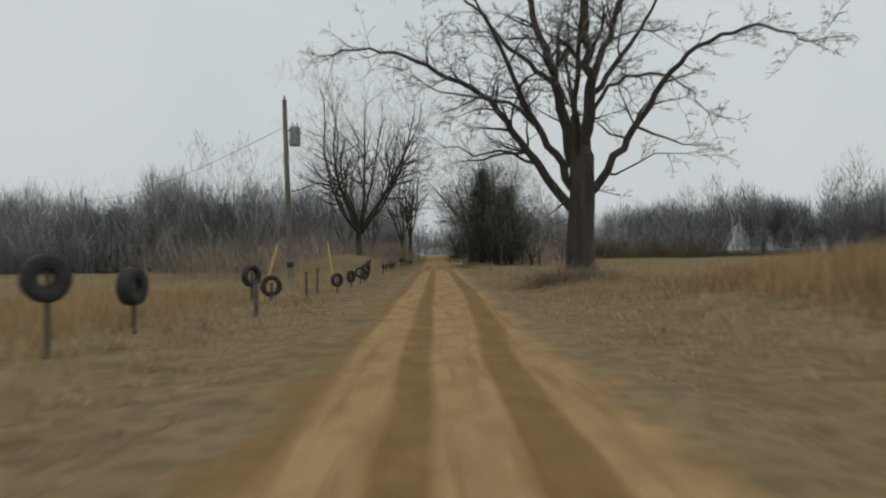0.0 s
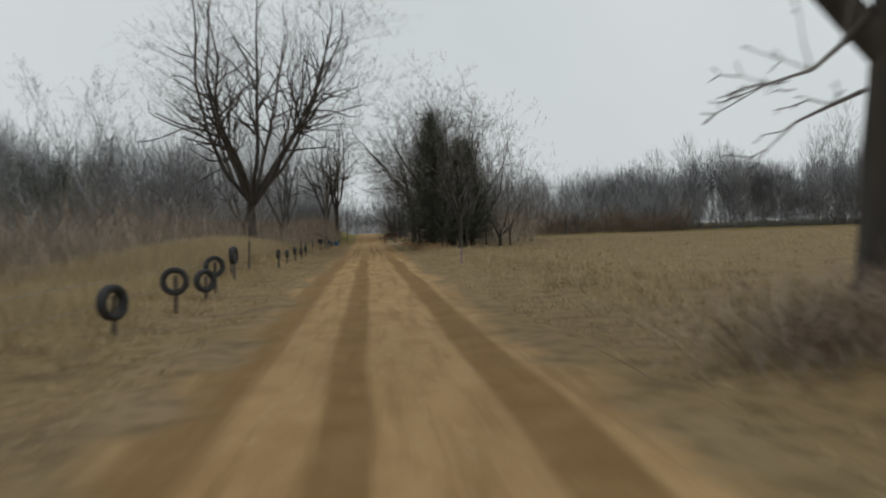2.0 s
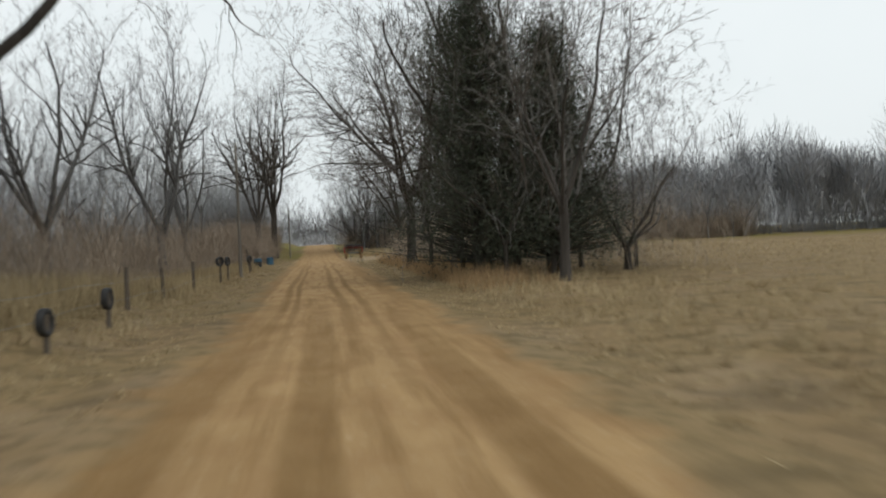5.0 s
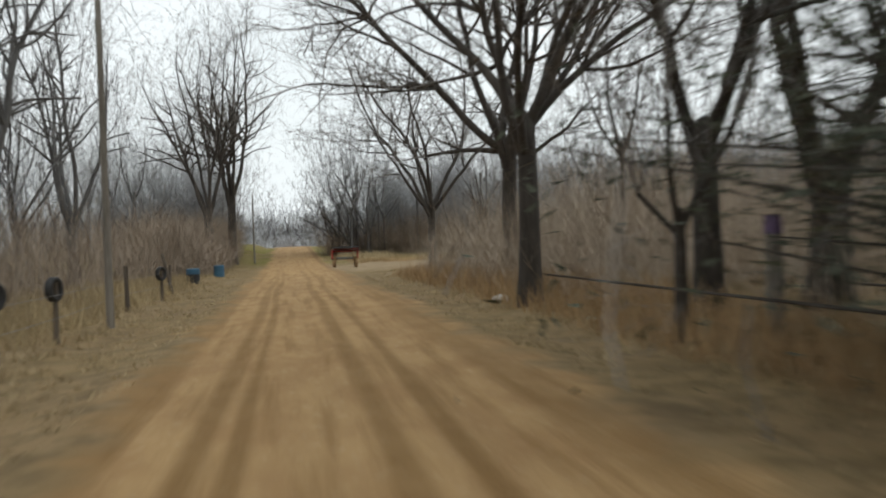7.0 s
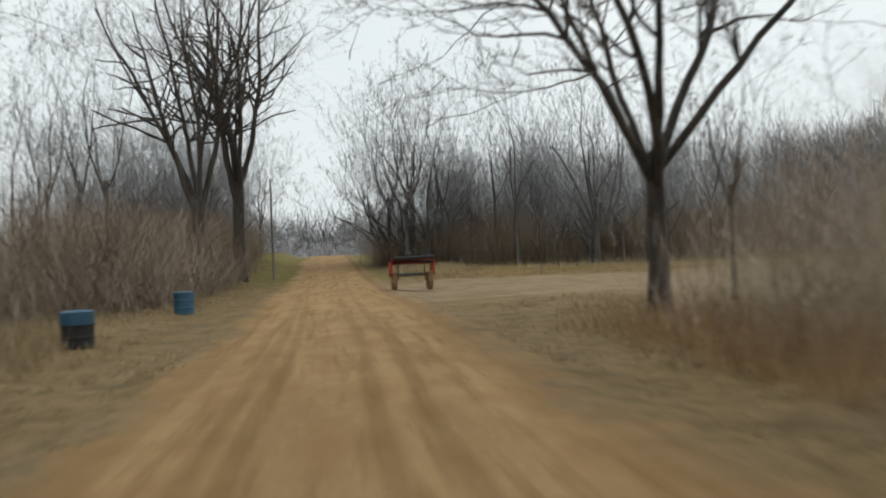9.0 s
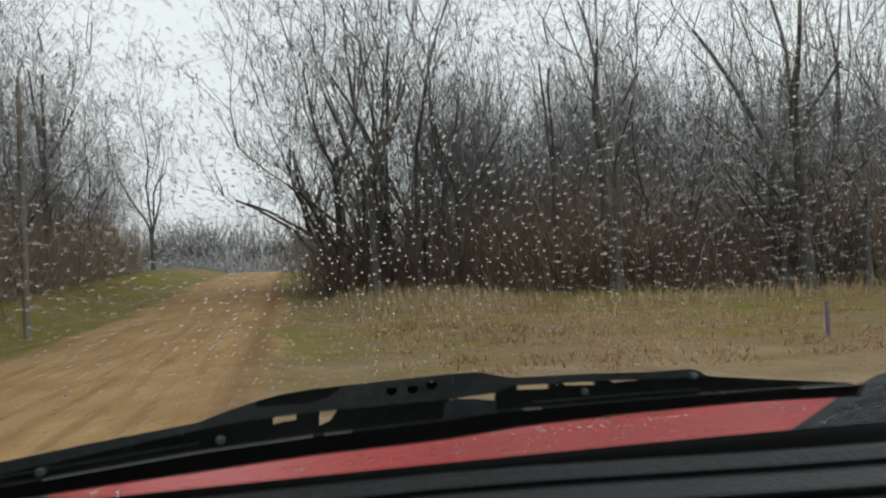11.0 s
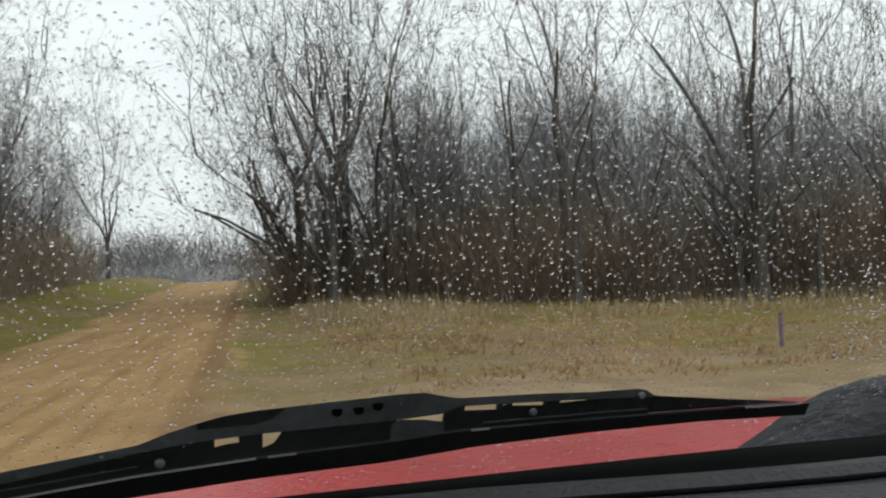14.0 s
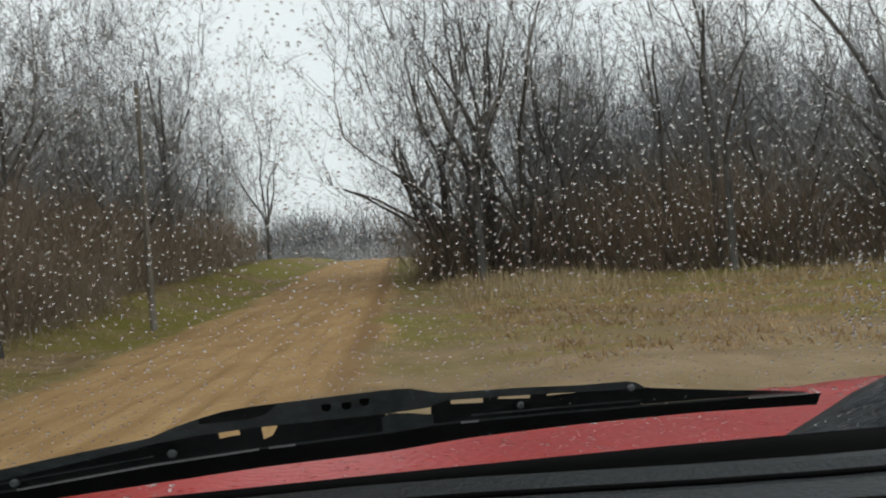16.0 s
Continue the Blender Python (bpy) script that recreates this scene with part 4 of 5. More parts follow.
def bm_box(bm, lo, hi, m=Matrix(), bevel=0.0):
    lo, hi = Vector(lo), Vector(hi)
    s = hi - lo
    res = bmesh.ops.create_cube(bm, size=1.0, matrix=m @ Matrix.Translation((lo + hi) / 2) @ Matrix.Diagonal((*s, 1)))
    if bevel:
        edges = list({e for v in res["verts"] for e in v.link_edges})
        bmesh.ops.bevel(bm, geom=edges, offset=bevel, segments=2, affect="EDGES", profile=0.5)


def bm_lathe(bm, profile, sides=24, m=Matrix(), closed=False):
    """Turns (radius, height) pairs about z."""
    rings = []
    for r, z in profile:
        rings.append([bm.verts.new(m @ Vector((r * math.cos(2 * math.pi * k / sides), r * math.sin(2 * math.pi * k / sides), z))) for k in range(sides)])
    pairs = list(zip(rings, rings[1:])) + ([(rings[-1], rings[0])] if closed else [])
    for p, q in pairs:
        for k in range(sides):
            bm.faces.new((p[k], p[(k + 1) % sides], q[(k + 1) % sides], q[k]))
    if not closed:
        for ring, flip in ((rings[0], True), (rings[-1], False)):
            bm.faces.new(ring[::-1] if flip else ring)
    bmesh.ops.recalc_face_normals(bm, faces=bm.faces[:])


# ---------------------------------------------------------------- utility poles
def utility_pole(x, y, tall, r, label, lean=(0.0, 0.0)):
    top = empty("utility_pole", Matrix.Translation((x, y, ground_at(x, y))), label, "utility pole")
    bm = bmesh.new()
    bm_tube(bm, (0, 0, -0.3), (lean[0], lean[1], tall), r, r * 0.68, 14)
    part("pole", bm, POLE_WOOD, top)
    bm = bmesh.new()
    bm_tube(bm, (lean[0], lean[1], tall), (lean[0], lean[1], tall + 0.12), 0.03, 0.05, 10)
    bm_tube(bm, (lean[0], lean[1], tall + 0.12), (lean[0], lean[1], tall + 0.2), 0.055, 0.03, 10)
    part("insulator", bm, STEEL, top, "grey pin insulator")
    return top


pole = utility_pole(-7.2, 42.5, 9.2, 0.16, "tall weathered wooden utility pole with a grey transformer", (-0.2, 0.0))
bm = bmesh.new()
bm_lathe(bm, [(0.10, 0.98), (0.24, 0.95), (0.27, 0.90), (0.27, 0.08), (0.25, 0.03), (0.10, 0.0)][::-1], 20, Matrix.Translation((0.30, -0.05, 6.9)))
can = part("transformer", bm, STEEL, pole, "grey steel transformer can")
for dx in (-0.12, 0.12):
    bm = bmesh.new()
    bm_tube(bm, (0.30 + dx, -0.05, 7.86), (0.30 + dx, -0.05, 8.07), 0.045, 0.03, 10)
    part("bushing", bm, CONCRETE, can)
for z in (7.15, 7.65):
    bm = bmesh.new()
    bm_box(bm, (-0.12, -0.1, z), (0.10, 0.0, z + 0.06))
    part("bracket", bm, STEEL, pole)
bm = bmesh.new()
bm_tube(bm, (-0.023, 0, 1.0), (-0.028, 0, 1.25), 0.17, 0.17, 14)
part("band", bm, RUBBER, pole, "dark band round the pole")
utility_pole(-41.0, 102.0, 8.8, 0.14, "distant weathered wooden utility pole in the field")
utility_pole(-4.3, 118.0, 7.0, 0.085, "thin grey wooden pole at the roadside")
utility_pole(-3.7, 180.5, 6.4, 0.09, "thin pale wooden pole beside the green bank")


def cable(name, a, b, sag, r, label, m_=None):
    pts = []
    for i in range(17):
        t = i / 16
        p = Vector(a).lerp(Vector(b), t)
        p.z -= sag * 4 * t * (1 - t)
        pts.append((*p, r))
    ob = quads_mesh(name, *pipes([pts], 5), m_ or RUBBER)
    return tagged(ob, label, "cable")


cable("power_line", (-7.37, 42.5, 7.9), (-41.0, 102.0, 8.6), 0.9, 0.012, "thin black power line between two poles")
cable("guy_wire", (-7.37, 42.5, 8.0), (-5.5, 29.7, 1.9), 0.0, 0.006, "thin steel guy wire running up to the pole", STEEL)
cable("guy_wire", (-7.37, 42.5, 7.0), (-5.1, 40.2, 2.15), 0.0, 0.006, "thin steel guy wire running up to the pole", STEEL)
for (a, b) in (((-5.95, 29.0), (-5.5, 29.7, 1.95)), ((-4.7, 39.5), (-5.1, 40.2, 2.15))):
    bm = bmesh.new()
    base = (a[0], a[1], ground_at(*a) - 0.05)
    bm_tube(bm, base, b, 0.035, 0.03, 12)
    ob = part("guy_guard", bm, YELLOW, None)
    tagged(ob, "faded yellow plastic guard tube leaning over a guy wire", "guy guard", "guards of the pole's guy wires")


# ---------------------------------------------------------------- tyre fence on the left
def tyre_mesh(R=0.36, w=0.22, bead=0.58):
    bm = bmesh.new()
    prof = [(R * bead, -w * 0.34), (R * (bead + 0.09), -w * 0.47), (R * 0.85, -w * 0.52), (R * 0.96, -w * 0.44), (R, -w * 0.25),
            (R * 0.985, -w * 0.12), (R, 0.0), (R * 0.985, w * 0.12), (R, w * 0.25), (R * 0.96, w * 0.44), (R * 0.85, w * 0.52), (R * (bead + 0.09), w * 0.47), (R * bead, w * 0.34), (R * (bead + 0.05), 0.0)]
    bm_lathe(bm, prof, 28, Matrix.Rotation(radians(90), 4, "X"), closed=True)
    me = bpy.data.meshes.new("tyre")
    bm.to_mesh(me)
    bm.free()
    me.shade_smooth()
    me.materials.append(RUBBER)
    return me


TYRE, FAT_TYRE = tyre_mesh(), tyre_mesh(0.38, 0.30, 0.34)
fence = empty("fence", Matrix.Translation((-4.8, 60, 0)), "old wire fence of uneven dark wooden posts", "fence")
post_rng = np.random.default_rng(17)


def fence_post(x, y, tall, r=0.055, lean=(0, 0)):
    bm = bmesh.new()
    z = ground_at(x, y)
    bm_tube(bm, (x + 4.8, y - 60, z - 0.2), (x + 4.8 + lean[0], y - 60 + lean[1], z + tall), r * 1.1, r * 0.85, 9)
    part("post", bm, POST_WOOD, fence)


def hung_tyre(x, y, z, turn, tilt=0.0, size=1.0):
    ob = new("tyre", TYRE if y > 20 else FAT_TYRE)
    ob.matrix_basis = Matrix.Translation((x, y, z)) @ Matrix.Rotation(radians(turn), 4, "Z") @ Matrix.Rotation(radians(tilt), 4, "Y") @ Matrix.Diagonal((size, size, size, 1))
    tagged(ob, "worn black car tyre hung on a fence post", "tyre", "tyres hung along the fence")
    fence_post(x, y + 0.02, z + 0.12 - ground_at(x, y), 0.05, (0.02, 0.0))


for x, y, z, turn in ((-6.1, 13.4, 1.24, 38), (-6.1, 17.2, 0.98, 76), (-6.05, 28.0, 0.92, 55), (-5.65, 29.2, 0.55, 25), (-4.4, 37.6, 0.5, 48), (-4.4, 43.8, 0.5, 62),
                      (-4.3, 48.0, 0.62, 8), (-4.4, 52.0, 0.42, 40), (-4.5, 54.0, 0.72, 25), (-4.75, 59.2, 0.92, 82), (-4.4, 70.6, 0.68, 82), (-4.4, 75.0, 0.6, 85), (-4.4, 80.0, 0.66, 80),
                      (-4.5, 86.0, 0.5, 80), (-4.5, 90.0, 0.62, 84), (-4.7, 112.0, 0.95, 55), (-4.7, 115.3, 0.9, 74), (-4.6, 127.6, 0.8, 60)):
    hung_tyre(x, y, z, turn, 0.0, (1.0 if y < 36 else 0.85) if y < 60 else 0.62)
for y in (22.5, 33.0, 35.5, 61.5, 66.0, 95.0, 100.5, 105.5, 122.5, 133.2):
    fence_post(-4.9 + post_rng.uniform(-0.3, 0.2), y, post_rng.uniform(0.9, 1.25), 0.06, (post_rng.uniform(-0.08, 0.08), 0))
fence_post(-4.7, 131.3, 1.45, 0.06, (-0.35, 0.0))
for zz in (0.45, 0.85):
    pts = [(0.1 + 0.12 * math.sin(yy * 0.4), yy - 60, ground_at(-4.8, yy) + zz + 0.03 * math.sin(yy), 0.004) for yy in np.arange(20, 134, 3.0)]
    quads_mesh("wire", *pipes([pts], 4), STEEL, fence)

# ---------------------------------------------------------------- stakes, barrels, stones
for x, y, tall in ((4.3, 70.6, 0.72), (11.6, 170.5, 0.58)):
    bm = bmesh.new()
    z = ground_at(x, y)
    bm_box(bm, (x - 0.025, y - 0.025, z - 0.1), (x + 0.025, y + 0.025, z + tall), bevel=0.006)
    tagged(part("marker_stake", bm, PURPLE, None), "short purple-painted marker stake standing in dead grass", "stake", "purple marker stakes")
x, y = 5.5, 109.2
mark = empty("boundary_post", Matrix.Translation((x, y, ground_at(x, y))), "pale round boundary post with a purple painted top", "post")
bm = bmesh.new()
bm_tube(bm, (0, 0, -0.2), (0, 0, 1.35), 0.12, 0.11, 14)
part("shaft", bm, POLE_WOOD, mark)
bm = bmesh.new()
bm_tube(bm, (0, 0, 1.35), (0, 0, 1.6), 0.112, 0.108, 14)
part("painted_top", bm, PURPLE, mark, "purple painted top")
bm = bmesh.new()
bmesh.ops.create_icosphere(bm, subdivisions=3, radius=1.0)
for v in bm.verts:
    v.co *= 1 + 0.22 * noise.noise(v.co * 1.7)
    v.co = Vector((v.co.x * 0.2, v.co.y * 0.16, v.co.z * 0.12))
stone = part("stone", bm, CONCRETE, None)
stone.location = (4.3, 119.0, ground_at(4.3, 119.0) + 0.06)
tagged(stone, "pale rounded stone lying at the road edge", "stone")


def barrel(x, y, tall, lower, label):
    top = empty("barrel", Matrix.Translation((x, y, ground_at(x, y) - 0.02)) @ Matrix.Rotation(radians(x * 97), 4, "Z"), label, "barrel", "barrels by the roadside")
    r = 0.29
    prof = [(r * 0.9, 0.0), (r, 0.04)]
    for f in (0.33, 0.66):
        prof += [(r, tall * f - 0.04), (r * 1.04, tall * f), (r, tall * f + 0.04)]
    prof += [(r, tall - 0.06), (r * 0.93, tall)]
    cutz = tall * 0.5
    bm = bmesh.new()
    bm_lathe(bm, prof, 24)
    part("body", bm, RUBBER if lower else BLUE, top, "dark lower body" if lower else "")
    bm = bmesh.new()
    bm_lathe(bm, [(r * 1.05, tall - (0.22 if lower else 0.03)), (r * 1.05, tall + 0.01), (r * 0.9, tall + 0.03)], 24)
    part("lid", bm, BLUE, top, "faded blue lid")


barrel(-4.9, 139.8, 0.68, True, "dark barrel with a faded blue top by the road")
barrel(-4.5, 149.4, 0.66, False, "faded blue plastic barrel standing in the grass")

# far white building beyond the end of the road
house = empty("farm_building", Matrix.Translation((-14.0, 352.0, ground_at(-14, 352))), "small far white farm building with a low roof", "building")
bm = bmesh.new()
bm_box(bm, (-3.0, -3, 0), (3.0, 3, 2.6))
part("wall", bm, WHITE, house)
bm = bmesh.new()
for sx in (-1, 1):
    vs = [bm.verts.new(c) for c in ((-3.2, sx * 3.3, 2.5), (3.2, sx * 3.3, 2.5), (3.2, 0, 3.1), (-3.2, 0, 3.1))]
    bm.faces.new(vs)
bmesh.ops.solidify(bm, geom=bm.faces[:], thickness=0.12)
part("roof", bm, CONCRETE, house, "pale roof")


# ---------------------------------------------------------------- the parked red pickup's front end
def matte(m, level):
    m.node_tree.nodes["Principled BSDF"].inputs["Specular IOR Level"].default_value = level
    return m


RED = material("faded_red_car_paint", (0.29, 0.009, 0.008), (0.46, 0.018, 0.016), 2.5, 0.33, 0.32, 60)
BLACK = material("black_wiper_metal", (0.008, 0.0085, 0.009), (0.03, 0.032, 0.034), 12.0, 0.5, 0.15, 90)
GREY_METAL = material("worn_grey_wiper_frame", (0.055, 0.064, 0.070), (0.125, 0.14, 0.148), 14.0, 0.6, 0.2, 120)
BLADE = material("black_blade_rubber", (0.004, 0.004, 0.0045), (0.012, 0.012, 0.012), 20.0, 0.6, 0.1, 90)
BRIGHT = material("bright_metal_glint", (0.45, 0.46, 0.47), (0.7, 0.7, 0.7), 20.0, 0.4, 0.0, 90, metal=0.1)
RIVET = material("dull_rivet", (0.08, 0.088, 0.094), (0.16, 0.17, 0.18), 20.0, 0.5, 0.1, 90, metal=0.3)
# grey vinyl darkened: shade of the unbuilt cab roof is in its colour
DASH = material("grained_dash_vinyl_shaded", (0.016, 0.018, 0.020), (0.040, 0.044, 0.047), 5.0, 0.62, 0.5, 260)
SEAL_AND_SHADE = material("black_seal_and_shade", (0.002, 0.002, 0.002), (0.004, 0.004, 0.004), 10.0, 1.0, 0.0, 60)
SEAL_AND_SHADE.node_tree.nodes["Principled BSDF"].inputs["Specular IOR Level"].default_value = 0.05
COWL = material("wet_black_cowl_plastic", (0.004, 0.005, 0.007), (0.016, 0.019, 0.024), 25.0, 0.55, 0.8, 80)

matte(RED, 0.26)
matte(COWL, 0.2)
matte(DASH, 0.3)
EYE = 1.50
truck = empty("pickup_truck", Matrix.Translation((2.92, 157.30, 0.0)) @ Matrix.Rotation(radians(1.5), 4, "Z"), "front end of a wet faded-red pickup truck standing on the road", "truck")


def sheet(name, rows, mat_, parent, label="", thick=0.0):
    """A smooth skin over rows of points, given thickness."""
    bm = bmesh.new()
    grid = [[bm.verts.new(p) for p in row] for row in rows]
    for p, q in zip(grid, grid[1:]):
        for k in range(len(p) - 1):
            bm.faces.new((p[k], p[k + 1], q[k + 1], q[k]))
    bmesh.ops.recalc_face_normals(bm, faces=bm.faces[:])
    if thick:
        bmesh.ops.solidify(bm, geom=bm.faces[:], thickness=thick)
    ob = part(name, bm, mat_, parent, label)
    ob.data.shade_smooth()
    return ob


W0, W1 = -0.62, 1.15           # sides of the truck
MID, HALF = (W0 + W1) / 2, (W1 - W0) / 2


def hood_z(x, y):
    """Height of the hood's skin: it falls away to the nose, with a soft crease on each side."""
    f, u = (y - 0.70) / 1.02, (x - MID) / HALF
    return EYE - 0.285 - 0.050 * f - 0.012 * max(0, f - 0.85) * 6 - 0.03 * (abs(u) ** 6 if u < 0 else 0) + 0.026 * float(smoothstep(0.62, 1.05, x)) + 0.012 * math.exp(-((abs(u) - 0.62) / 0.06) ** 2)


rows = []
for y in np.linspace(0.70, 1.72, 10):
    row = []
    for x in np.linspace(W0, W1, 21):
        z = hood_z(x, y)
        row.append((x, y, z))
    rows.append(row)
hood = sheet("hood", rows, RED, truck, "wet faded-red hood beaded with rain", 0.02)
WHEEL_Y = 1.27
for s, x in ((-1, W0), (1, W1)):
    outline = [(0.80, EYE - 0.345), (0.80, 0.62), (0.84, 0.55)]
    outline += [(WHEEL_Y - 0.43 * math.cos(a), 0.42 + 0.43 * math.sin(a)) for a in np.linspace(0.3, math.pi - 0.3, 13)]
    outline += [(1.74, 0.55), (1.77, 0.75), (1.76, 1.02), (1.70, EYE - 0.365)]
    bm = bmesh.new()
    inner, outer = [[bm.verts.new((x + dx, y, z)) for y, z in outline] for dx in (-s * 0.05, 0.0)]
    bm.faces.new(inner)
    bm.faces.new(outer)
    for k in range(len(outline)):
        bm.faces.new((inner[k - 1], inner[k], outer[k], outer[k - 1]))
    bmesh.ops.recalc_face_normals(bm, faces=bm.faces[:])
    part("fender", bm, RED, truck, "wet faded-red fender with a wheel arch")
bm = bmesh.new()
bm_box(bm, (W0 + 0.06, 1.70, EYE - 0.48), (W1 - 0.06, 1.76, EYE - 0.37), bevel=0.02)
part("nose_panel", bm, RED, truck)
bm = bmesh.new()
bm_box(bm, (W0 - 0.01, 1.78, 0.50), (W1 + 0.01, 1.90, 0.66), bevel=0.025)
bm_box(bm, (W0 + 0.3, 1.68, 0.54), (W0 + 0.36, 1.80, 0.62))
bm_box(bm, (W1 - 0.36, 1.68, 0.54), (W1 - 0.3, 1.80, 0.62))
part("bumper", bm, STEEL, truck, "dull steel front bumper")
bm = bmesh.new()
bm_box(bm, (W0 + 0.08, 0.70, EYE - 0.40), (W1 - 0.08, 1.72, EYE - 0.355), bevel=0.01)
part("engine_bay", bm, BLACK, truck)
road_z = ground_at(2.8, 158.5)
MUD = material("dried_tan_mud", (0.16, 0.10, 0.048), (0.33, 0.215, 0.11), 6.0, 0.95, 0.6, 45)
for x in (W0 + 0.32, W1 - 0.32):
    bm = bmesh.new()
    bm_tube(bm, (x, WHEEL_Y, 0.40), (x - math.copysign(0.02, x - MID), WHEEL_Y, EYE - 0.38), 0.03, 0.03, 12)
    bm_tube(bm, (x, WHEEL_Y, 0.40), (x + math.copysign(0.12, x - MID), WHEEL_Y, 0.38), 0.035, 0.035, 12)
    part("strut", bm, MUD, truck, "mud-caked suspension strut")
for s, x in ((-1, W0 + 0.15), (1, W1 - 0.15)):
    turn = Matrix.Translation((x, WHEEL_Y, road_z + 0.372)) @ Matrix.Rotation(radians(90), 4, "Y")
    wheel = new("wheel")
    wheel.parent = truck
    bm = bmesh.new()
    bm_lathe(bm, [(0.225, -0.10), (0.30, -0.115), (0.355, -0.10), (0.372, -0.075), (0.366, -0.03), (0.374, -0.025), (0.374, 0.025), (0.366, 0.03), (0.372, 0.075), (0.355, 0.10), (0.30, 0.115), (0.225, 0.10)], 36, turn, closed=True)
    part("tyre", bm, MUD, wheel, "worn tyre caked with tan mud")
    bm = bmesh.new()
    bm_lathe(bm, [(0.228, -0.095), (0.215, -0.05), (0.12, -0.03 + 0.05 * s), (0.06, 0.0 + 0.06 * s), (0.06, 0.03), (0.215, 0.05), (0.228, 0.095)], 30, turn)
    part("rim", bm, MUD, wheel, "steel rim splashed with mud")

# cowl at the foot of the windscreen, rising towards the right-hand pillar
rows = []
for y, dz in ((0.605, -0.012), (0.64, 0.0), (0.70, -0.002), (0.755, -0.02)):
    row = []
    for x in np.linspace(W0 + 0.02, W1 + 0.02, 40):
        lift = 0.058 * float(smoothstep(0.34, 0.56, x)) + 0.035 * float(smoothstep(-0.14, -0.34, x))
        row.append((x, y + 0.05 * float(smoothstep(0.34, 0.6, x)), EYE - 0.185 + dz + lift))
    rows.append(row)
cowl = sheet("cowl", rows, COWL, truck, "wet black plastic cowl", 0.012)

COWL_TOP = rows[1:3]

# dashboard: soft top with a seal, a long groove and a rolled near edge
prof = [(0.600, -0.175), (0.588, -0.150), (0.580, -0.1455), (0.566, -0.1465), (0.556, -0.1475), (0.551, -0.1445), (0.538, -0.1440), (0.530, -0.1490), (0.522, -0.1520), (0.506, -0.1520), (0.499, -0.1460), (0.490, -0.1440), (0.462, -0.1455), (0.457, -0.1620), (0.444, -0.1620), (0.439, -0.1455),
        (0.418, -0.1450), (0.412, -0.1580), (0.400, -0.1580), (0.395, -0.1460), (0.350, -0.1500), (0.325, -0.165), (0.318, -0.20), (0.335, -0.235), (0.40, -0.245), (0.70, -0.26)]
xs = np.linspace(W0 + 0.06, W1 - 0.04, 24)


def dash_point(x, y, z, near=1.0):
    """The dash bows towards the cab at its ends; the seal widens to the right."""
    return (x, y - 0.03 * ((x - 0.1) / 0.8) ** 2 - near * 0.034 * float(smoothstep(0.0, 0.32, x)), EYE + z - 0.006 * max(0, 0.25 - x))


sheet("dashboard", [[dash_point(x, y, z) for x in xs] for y, z in prof[4:]], DASH, truck, "grained grey dashboard top with long grooves", 0.01).data.shade_flat()
sheet("windscreen_seal", [[dash_point(x, y, z, float(i == 4)) for x in xs] for i, (y, z) in enumerate(prof[:5])], SEAL_AND_SHADE, truck, "black rubber windscreen seal", 0.008)
# thin black strips over the dash grooves, painting in their shade
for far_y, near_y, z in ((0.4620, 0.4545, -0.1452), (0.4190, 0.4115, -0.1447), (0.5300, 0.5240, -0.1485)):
    sheet("groove_shade", [[dash_point(x, y, z) for x in xs] for y in (far_y, near_y)], SEAL_AND_SHADE, truck, "black strip painting the shade of a dash groove", 0.002)

# windscreen, raked towards the cab
GLASS = bpy.data.materials.new("clear_glass")
GLASS.use_nodes = True
gn, gl = GLASS.node_tree.nodes, GLASS.node_tree.links
gn.clear()
g_out, g_mix = gn.new("ShaderNodeOutputMaterial"), gn.new("ShaderNodeMixShader")
g_clear, g_gloss = gn.new("ShaderNodeBsdfTransparent"), gn.new("ShaderNodeBsdfGlossy")
g_clear.inputs["Color"].default_value = (0.97, 0.98, 0.975, 1)
g_gloss.inputs["Roughness"].default_value = 0.02
g_mix.inputs[0].default_value = 0.025
gl.new(g_clear.outputs[0], g_mix.inputs[1])
gl.new(g_gloss.outputs[0], g_mix.inputs[2])
gl.new(g_mix.outputs[0], g_out.inputs[0])
WATER = bpy.data.materials.new("rain_water")
WATER.use_nodes = True
g = WATER.node_tree.nodes["Principled BSDF"]
g.inputs["Transmission Weight"].default_value = 1.0
g.inputs["Roughness"].default_value = 0.0
g.inputs["IOR"].default_value = 1.33
g.inputs["Base Color"].default_value = (1, 1, 1, 1)
RAKE = 0.75


def on_glass(x, z, out=0.0):
    return Vector((x, 0.592 - (z + 0.165) * RAKE - 0.05 * (x - 0.1) ** 2 + out * 0.8, EYE + z + out * 0.6))


rows = [[on_glass(x, z) for x in np.linspace(-0.62, 0.74, 16)] for z in np.linspace(-0.165, 0.30, 8)]
pane = sheet("windscreen", rows, GLASS, truck, "clear raked windscreen covered with raindrops")
pane.visible_shadow = False

drop_rng = np.random.default_rng(33)
unit = bmesh.new()
bmesh.ops.create_icosphere(unit, subdivisions=2, radius=1.0)
uv = np.array([v.co[:] for v in unit.verts])
uf = np.array([[v.index for v in f.verts] for f in unit.faces])
unit.free()
nrm = Vector((0, 1, RAKE)).normalized()
up = Vector((0, -RAKE, 1)).normalized()
vv, ff = [], []
count = 0
spots = [(x + drop_rng.uniform(-0.0024, 0.0024), z + drop_rng.uniform(-0.0022, 0.0022), 0.00040, 0.00095)
         for x in np.arange(-0.21, 0.40, 0.0046) for z in np.arange(-0.12, 0.135, 0.0045)]
spots += [(drop_rng.uniform(0.335, 0.41), drop_rng.uniform(-0.085, -0.02), 0.0007, 0.0014) for _ in range(190)]
